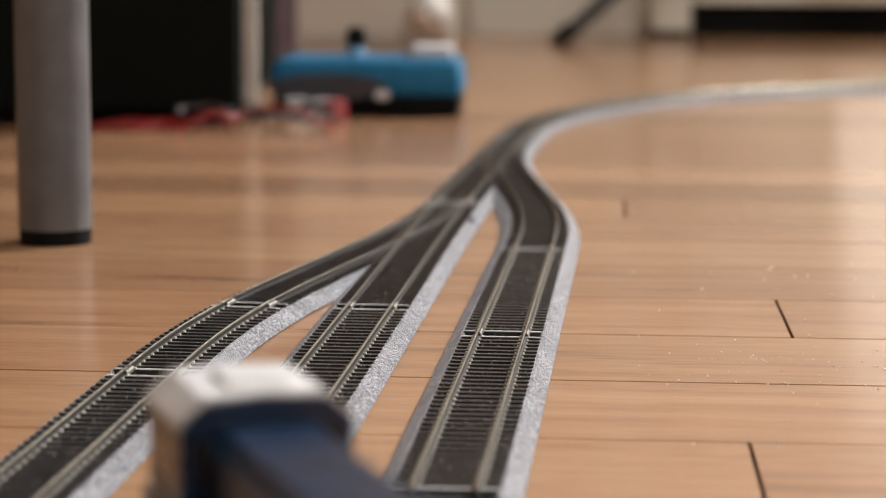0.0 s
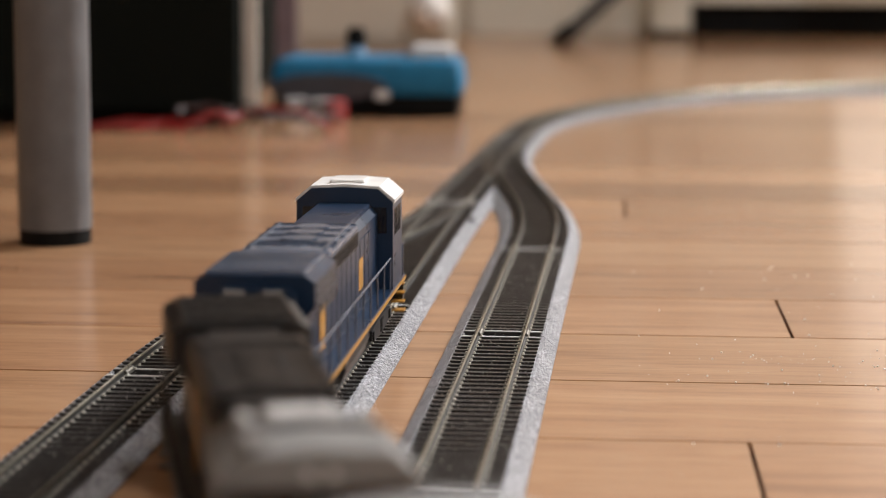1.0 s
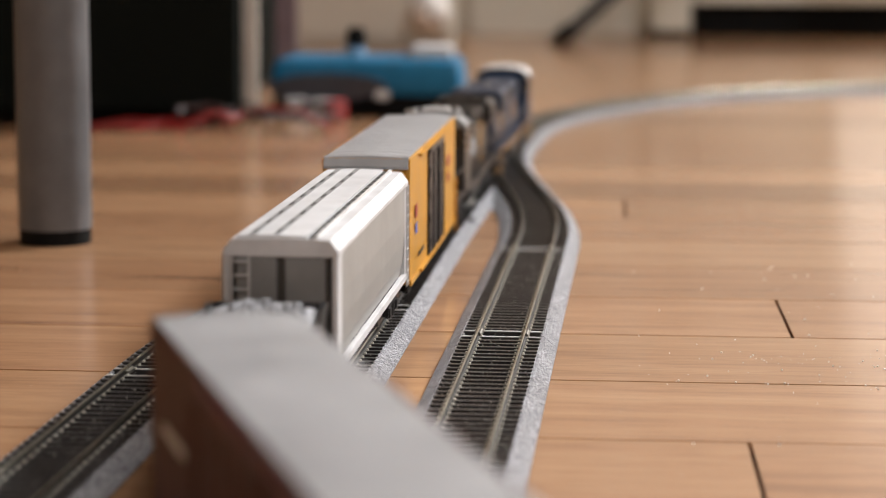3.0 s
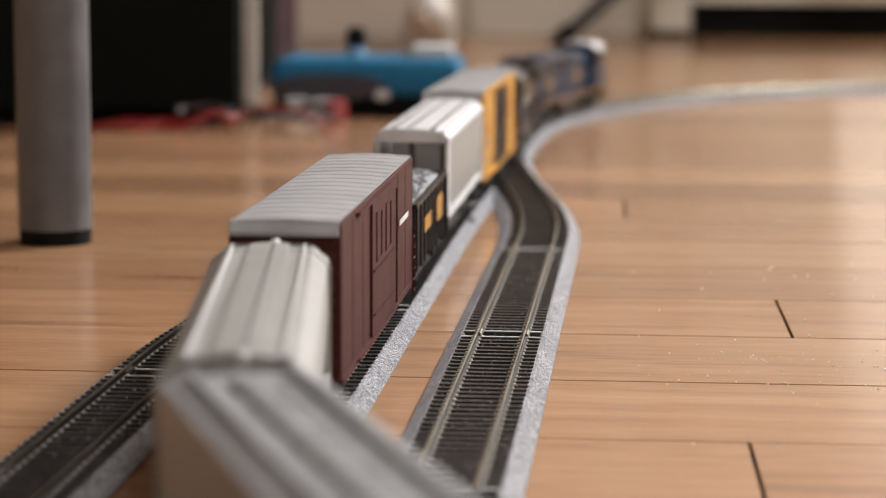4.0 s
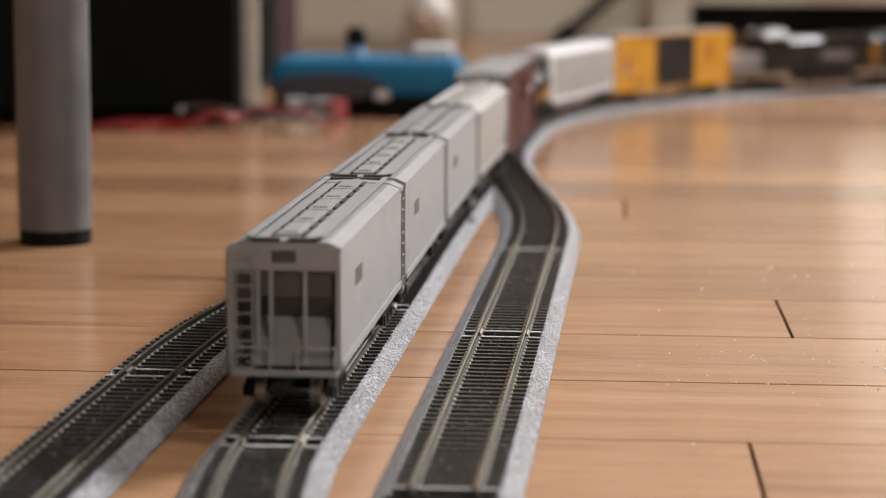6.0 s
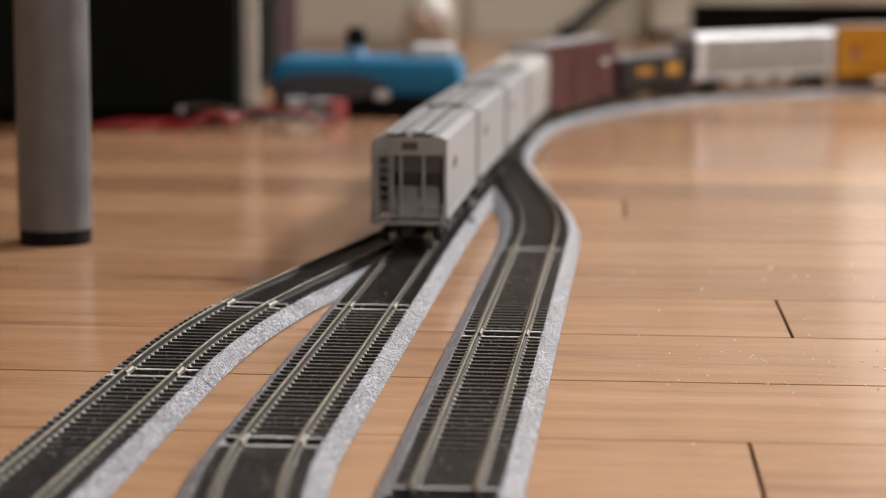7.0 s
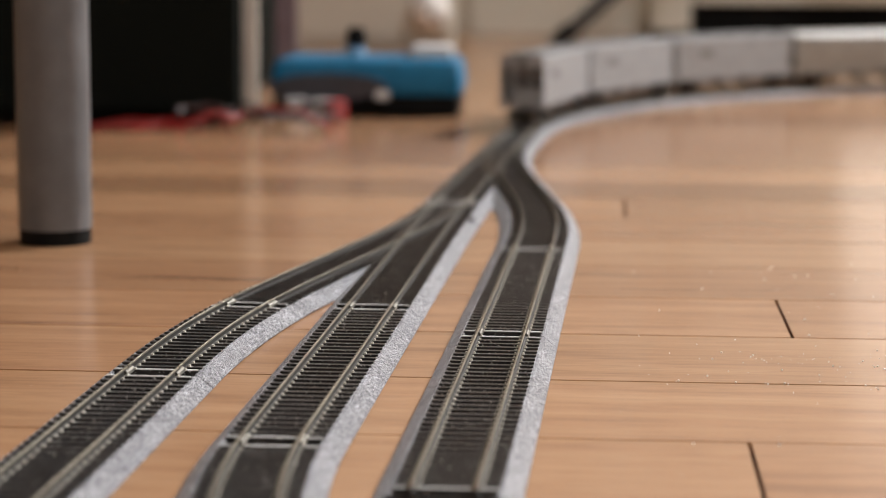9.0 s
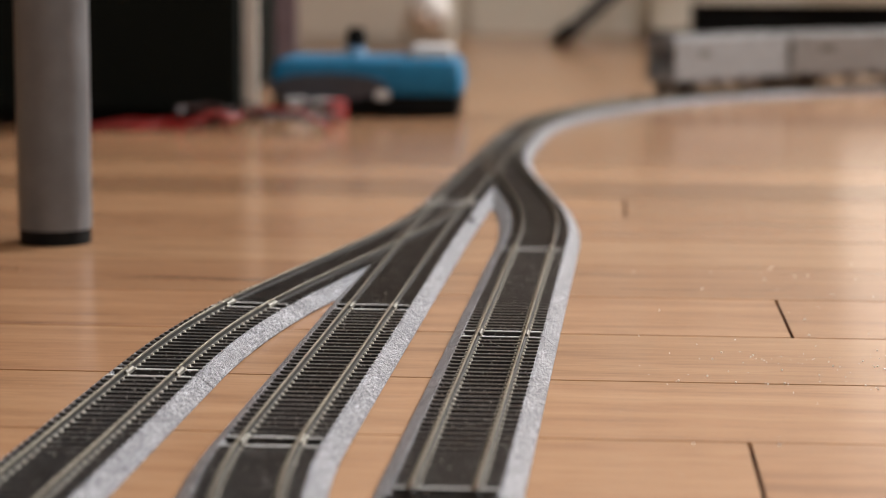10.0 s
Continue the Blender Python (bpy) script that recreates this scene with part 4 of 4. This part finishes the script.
def train():
    cars = []
    half = 118.0
    loco = locomotive("navy blue model diesel with a white cab roof", NAVY, STEELBLUE, WHITE, NAVY, GOLD, half,
                      [(-62, -52, 20, 33, 11.5, GOLD), (24, 34, 24, 34, 11.5, GOLD)], 14)
    cars.append((loco, 0.442, 0.206, 0))
    loco = locomotive("charcoal grey model diesel with a silver nose running cab last", LOCOGREY, LOCOGREY, CABGREY, SILVER, LOCOGREY, 123.0,
                      [(-64, -54, 17, 40, 11.6, GOLD), (-30, 8, 25, 33, 11.6, ENDPANEL)], 43)
    cars.append((loco, 0.203, -0.043, 180))
    marks = [(-82, -74, 32, 37, RED), (-82, -75, 26, 30, BLUEMARK), (52, 66, 38, 42, RED), (54, 62, 31, 35, RED), (-70, -48, 16, 17.5, BLACK)]
    cars.append((boxcar("yellow boxcar with black doors and a grey roof", YELLOW, BLACK, 97.0, marks), -0.0495, -0.2442, 0))
    cars.append((covered_hopper("pale grey round-sided covered hopper car", HOPLIGHT, 94.5, "wide"), -0.2500, -0.4407, 0))
    cars.append((coal_hopper(), -0.4460, -0.5840, 0))
    marks = [(-20, -15, 34, 46, WHITE), (8, 13, 34, 46, WHITE), (50, 78, 36, 38, WHITE)]
    cars.append((boxcar("oxide brown boxcar with a galvanised grey roof", BROWN, BROWN, 98.0, marks), -0.5880, -0.7855, 0))
    cars.append((covered_hopper("cream round-sided covered hopper car", CREAM, 88.5, "round"), -0.7915, -0.9726, 0))
    first = covered_hopper("grey three-bay covered hopper car with upright sides", HOPGREY, 83.5, "flat")
    cars.append((first, -0.9766, -1.1447, 0))
    cars.append((copy_thing(first, Matrix()), -1.1487, -1.3169, 0))
    cars.append((copy_thing(first, Matrix()), -1.3209, -1.4875, 0))
    return cars


TRAIN = train()
# the train's run: seconds and metres travelled
RUN = ((0.0, 0.008), (2.0, 0.712), (3.5, 1.2376), (5.0, 1.7754), (7.0, 2.4576), (8.5, 2.9585), (10.0, 3.4694))


def travelled(t):
    for (t0, s0), (t1, s1) in zip(RUN, RUN[1:]):
        if t <= t1:
            return s0 + (s1 - s0) * (t - t0) / (t1 - t0)
    return RUN[-1][1]



def motions():
    """Every car follows the main line as the train runs."""
    for car, front, rear, turn in TRAIN:
        rows = []
        for i in range(51):
            t = i * 0.2
            s = travelled(t)
            inset = 0.046 if front - rear > 0.22 else 0.024
            xa, ya, _ = main_line((s + front - inset) / COS)
            xb, yb, _ = main_line((s + rear + inset) / COS)
            a = math.degrees(math.atan2(xa - xb, ya - yb))
            rows.append((t, pose((xa + xb) / 2, (ya + yb) / 2, RAIL_Z, 0, 0, turn - a)))
        walk(car, rows)


# ---- things round the railway ----
def table_leg():
    leg = thing("table", "table on round silver-grey legs with black rubber feet", "table")
    leg.location = (-0.1838, 1.052, 0)
    bm = B()
    rod(bm, (0, 0, 7), (0, 0, 720), 17.3, 48)
    part("leg", bm, LEGGREY, leg, "round silver-grey leg")
    bm = B()
    rod(bm, (0, 0, 0), (0, 0, 7), 16.8, 48)
    part("foot", bm, RUBBER, leg, "black rubber foot")
    bm = B()
    bx(bm, -700, 60, -60, 700, 720, 745, 2)
    part("tabletop", bm, CABWHITE, leg)


def black_cabinet():
    cab = thing("black_cabinet", "black lacquered low cabinet beside the cables", "cabinet")
    bm = B()
    bx(bm, -640, -157, 1700, 2100, 12, 560, 3)
    part("body", bm, CABBLACK, cab)
    bm = B()
    bx(bm, -630, -170, 1715, 2090, 0, 12)
    part("plinth", bm, RUBBER, cab)


def furniture_leg():
    leg = thing("furniture_leg", "slim brushed metal furniture leg by the cabinet", "furniture leg")
    bm = B()
    bx(bm, -157, -145, 1745, 1757, 4, 500, 2)
    part("post", bm, metal("brushed_nickel", (0.6, 0.56, 0.5), 0.4, 0.35), leg)
    bm = B()
    bx(bm, -156, -146, 1746, 1756, 0, 4)
    part("glide", bm, RUBBER, leg)
    board = thing("wooden_panel", "dull purple-grey side panel behind the cables", "panel")
    bm = B()
    bx(bm, -200, -164, 2500, 2520, 0, 520, 2)
    part("board", bm, flat("dull_mauve", (0.16, 0.12, 0.14), 0.5), board)


def blue_case():
    case = thing("plastic_case", "turquoise blue plastic case with a dark base", "case")
    case.matrix_world = pose(-0.0605, 1.853, 0, 0, 0, -3)
    bm = B()
    bx(bm, -75, 75, -49, 60, 0, 19, 5)
    part("base", bm, RUBBER, case, "black base tray")
    bm = B()
    bx(bm, -79, 79, -52, 64, 16, 46, 9)
    for v in bm.verts:
        k = (v.co.z - 16) / 30
        v.co.x *= 1 - 0.05 * k
        v.co.y = v.co.y * (1 - 0.06 * k)
    lid = part("shell", bm, TRAYBLUE, case, smooth=False)
    bm = B()
    pts = []
    for i in range(24):
        a = 2 * math.pi * i / 24
        pts.append((-30 + 48 * math.cos(a), 24 + 11 * math.sin(a)))
    a = [bm.verts.new((x, -54.0, z)) for x, z in pts]
    b = [bm.verts.new((x, -47, z)) for x, z in pts]
    for i in range(24):
        bm.faces.new((a[i], a[(i + 1) % 24], b[(i + 1) % 24], b[i]))
    bm.faces.new(a[::-1])
    bm.faces.new(b)
    part("handle_recess", bm, flat("dark_grip", (0.03, 0.028, 0.035), 0.5), lid, "dark oval grip")
    bm = B()
    bx(bm, 8, 20, -55, -50, 14, 22, 2)
    part("latch", bm, CLEAR, lid, "pale latch")
    bm = B()
    rod(bm, (-12, 0, 45), (-12, 0, 55), 8, 20)
    part("knob_base", bm, flat("pale_blue", (0.25, 0.4, 0.55), 0.4), case)
    bm = B()
    rod(bm, (-12, 0, 55), (-12, 0, 70), 9, 20, 7)
    part("knob", bm, RUBBER, case, "black knob")
    bm = B()
    bx(bm, 34, 68, -20, 30, 45, 56, 4)
    part("clear_insert", bm, CLEAR, case, "milky plastic insert")


def cables():
    random.seed(3)

    def lead(name, label, mat, pts, r=1.6):
        c = bpy.data.curves.new(name, "CURVE")
        c.dimensions, c.bevel_depth, c.bevel_resolution, c.resolution_u = "3D", r * MM, 2, 8
        sp = c.splines.new("NURBS")
        sp.points.add(len(pts) - 1)
        for q, (x, y, z) in zip(sp.points, pts):
            q.co = (x, y, z, 1)
        sp.order_u, sp.use_endpoint_u = 4, True
        c.materials.append(mat)
        tagged(new(name, c), label, "cable", "cables on the floor")
    for k in range(5):
        y = 1.665 + 0.012 * k
        pts = []
        for i in range(9):
            x = -0.28 + 0.012 * i + 0.008 * k + random.uniform(-0.008, 0.008)
            pts.append((x, y + random.uniform(-0.02, 0.02), 0.0018 + 0.002 * (i % 2) + 0.0006 * k))
        lead("cable", "red insulated wire lying loose on the floor", RED, pts)
    dark = flat("dark_wire", (0.03, 0.012, 0.012), 0.5)
    for k in range(6):
        pts = [(-0.195 + 0.016 * i + random.uniform(-0.01, 0.01), 1.64 + 0.015 * k + random.uniform(-0.03, 0.03), 0.002 + random.uniform(0, 0.02)) for i in range(8)]
        lead("cable", "dark tangled wire lying on the floor", dark if k else RED, pts, 1.4)
    plug = thing("plug", "white plastic plug lying among the wires", "plug", "plugs")
    bm = B()
    bx(bm, -9, 9, -8, 8, 0, 17, 3)
    part("body", bm, CLEAR, plug)
    for x in (-4, 4):
        bm = B()
        rod(bm, (x, 9, 10), (x, 20, 10), 1.6, 10)
        part("pin", bm, STEEL, plug)
    plug.matrix_world = pose(-0.117, 1.775, 0, 0, 0, 25)
    other = copy_thing(plug, pose(-0.093, 1.765, 0, 0, 0, -35))
    other["label"] = "white plastic plug with a red cap among the wires"
    bm = B()
    bx(bm, 4, 15, -10, 10, 0, 17, 3)
    part("cap", bm, RED, other, "red cap")


def far_side():
    # pole that leans into the room
    pole = thing("tripod_leg", "black tripod leg standing on the floor", "tripod")
    bm = B()
    rod(bm, (162, 3070, 6), (628, 3270, 420), 10.5, 16)
    part("tube", bm, BLACK, pole)
    bm = B()
    rod(bm, (154, 3066, 0), (172, 3076, 19), 12.5, 16)
    part("foot", bm, RUBBER, pole)
    # low white cabinet, raised; a black block stands for the shaded gap below
    unit = thing("wall_cabinet", "off-white low cabinet over a blackened gap", "cabinet")
    bm = B()
    bx(bm, 366, 1900, 3290, 3398, 49, 430, 3)
    bx(bm, 360, 1910, 3275, 3398, 430, 450, 2)
    part("body", bm, CABWHITE, unit)
    bm = B()
    bx(bm, 372, 1890, 3310, 3396, 0, 49)
    part("plinth", bm, RUBBER, unit, "black block for the shade in the gap")
    # unseen glowing drum, added so that the floorboards show a sheen
    lamp = thing("table_lamp", "unseen glowing drum added to put a sheen on the floor", "lamp")
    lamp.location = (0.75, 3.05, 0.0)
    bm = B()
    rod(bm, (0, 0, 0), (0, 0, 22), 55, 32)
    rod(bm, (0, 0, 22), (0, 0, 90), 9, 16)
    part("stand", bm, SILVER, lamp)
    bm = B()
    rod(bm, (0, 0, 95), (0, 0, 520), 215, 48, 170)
    part("shade", bm, SHEEN_GLOW, lamp, "added glowing drum that the floor reflects")
    box = thing("storage_box", "cream storage box with a dark foot against the wall", "box")
    bm = B()
    bx(bm, 304, 360, 3280, 3384, 10, 300, 3)
    part("body", bm, CABWHITE, box)
    bm = B()
    bx(bm, 306, 358, 3284, 3380, 0, 10)
    part("foot", bm, RUBBER, box)
    post = tagged(new("door_casing"), "pale painted casing on the wall", "door casing", kind="structure")
    bm = B()
    bx(bm, 245, 303, 3376, 3399, 0, 2050, 3)
    part("board", bm, TRIM, post)
    # cream cupboard behind the blue case
    side = thing("cupboard", "cream painted cupboard with a bright round spot on its front", "cupboard")
    bm = B()
    bx(bm, -400, 16, 2950, 3398, 0, 620, 3)
    part("body", bm, CABWHITE, side)
    bm = B()
    bx(bm, -190, 10, 2944, 2950, 12, 610, 2)
    part("door", bm, CABWHITE, side)
    # white ball added for a blurred bright round spot
    bm = B()
    bmesh.ops.create_uvsphere(bm, u_segments=24, v_segments=16, radius=27, matrix=Matrix.Translation((-19, 2922, 50)))
    part("knob", bm, SPOTWHITE, side, "white ball for a bright round spot", True)


table_leg()
black_cabinet()
furniture_leg()
blue_case()
cables()
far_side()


def crumbs():
    random.seed(21)
    bm = B()
    for _ in range(170):
        x = random.gauss(150, 45)
        y = random.choice((random.gauss(735, 22), random.gauss(765, 10), random.uniform(620, 1000)))
        if x < 62:
            continue
        r = random.choice((0.13, 0.18, 0.22, 0.34))
        m = Matrix.Translation((x, y, r * 0.6)) @ Euler((random.random() * 6, random.random() * 6, 0)).to_matrix().to_4x4()
        bmesh.ops.create_icosphere(bm, subdivisions=1, radius=r, matrix=m)
    tagged(part("dust", bm, CRUMB), "pale dust specks scattered on the floorboards", "dust", kind="stuff")


crumbs()


# ---- floorboards ----
def floorboards():
    random.seed(11)
    joints = {0: 0.0684, 3: 0.0421, -4: 0.0095}
    rest = B()
    count = 0
    for k in range(-30, 40):
        d1 = ROW_OFF - k * ROW_W
        d0 = d1 - ROW_W
        u = joints.get(k)
        if u is None:
            u = random.choice((-1, 1)) * random.uniform(0.42, 0.7)
        edges = [u]
        mid = (d0 + d1) / 2
        lo_u = max((-3.0 - 0.0734 * mid) / 0.9973, (0.9973 * mid - 3.42) / 0.0734)
        hi_u = min((3.4 - 0.0734 * mid) / 0.9973, (0.9973 * mid + 2.62) / 0.0734)
        if hi_u - lo_u < 0.1:
            continue
        while edges[-1] < hi_u:
            edges.append(edges[-1] + random.uniform(0.75, 1.3))
        while edges[0] > lo_u:
            edges.insert(0, edges[0] - random.uniform(0.75, 1.3))
        edges = [lo_u] + [q for q in edges if lo_u < q < hi_u] + [hi_u]
        for a, b in zip(edges, edges[1:]):
            g = 0.00055
            c = FU * ((a + b) / 2) + FN * ((d0 + d1) / 2)
            hx, hy = (b - a) / 2 - g, ROW_W / 2 - g
            single = -0.9 < c.y and abs(c.x) < 1.9 and count < 290
            drop = random.uniform(-0.12, 0.0)
            bm = B()
            e = 0.22
            lo = [bm.verts.new((sx * hx * 1000, sy * hy * 1000, -8)) for sx, sy in ((-1, -1), (1, -1), (1, 1), (-1, 1))]
            md = [bm.verts.new((sx * hx * 1000, sy * hy * 1000, -e + drop)) for sx, sy in ((-1, -1), (1, -1), (1, 1), (-1, 1))]
            hi = [bm.verts.new((sx * (hx * 1000 - e * 0.7), sy * (hy * 1000 - e * 0.7), drop)) for sx, sy in ((-1, -1), (1, -1), (1, 1), (-1, 1))]
            for p, q in ((lo, md), (md, hi)):
                for i in range(4):
                    bm.faces.new((p[i], p[(i + 1) % 4], q[(i + 1) % 4], q[i]))
            bm.faces.new(hi)
            m = Matrix.Translation((c.x, c.y, 0)) @ Matrix.Rotation(FLOOR_TURN, 4, "Z")
            if single:
                ob = part("plank", bm, PLANK, FLOOR)
                ob.matrix_local = m
                count += 1
            else:
                m = Matrix.Translation((c.x * 1000, c.y * 1000, 0)) @ Matrix.Rotation(FLOOR_TURN, 4, "Z")
                bmesh.ops.transform(bm, matrix=m, verts=bm.verts)
                me = bpy.data.meshes.new("p")
                bm.to_mesh(me)
                bm.free()
                rest.from_mesh(me)
                bpy.data.meshes.remove(me)
    tagged(part("planks", rest, PLANK, FLOOR), kind="stuff")


floorboards()
motions()
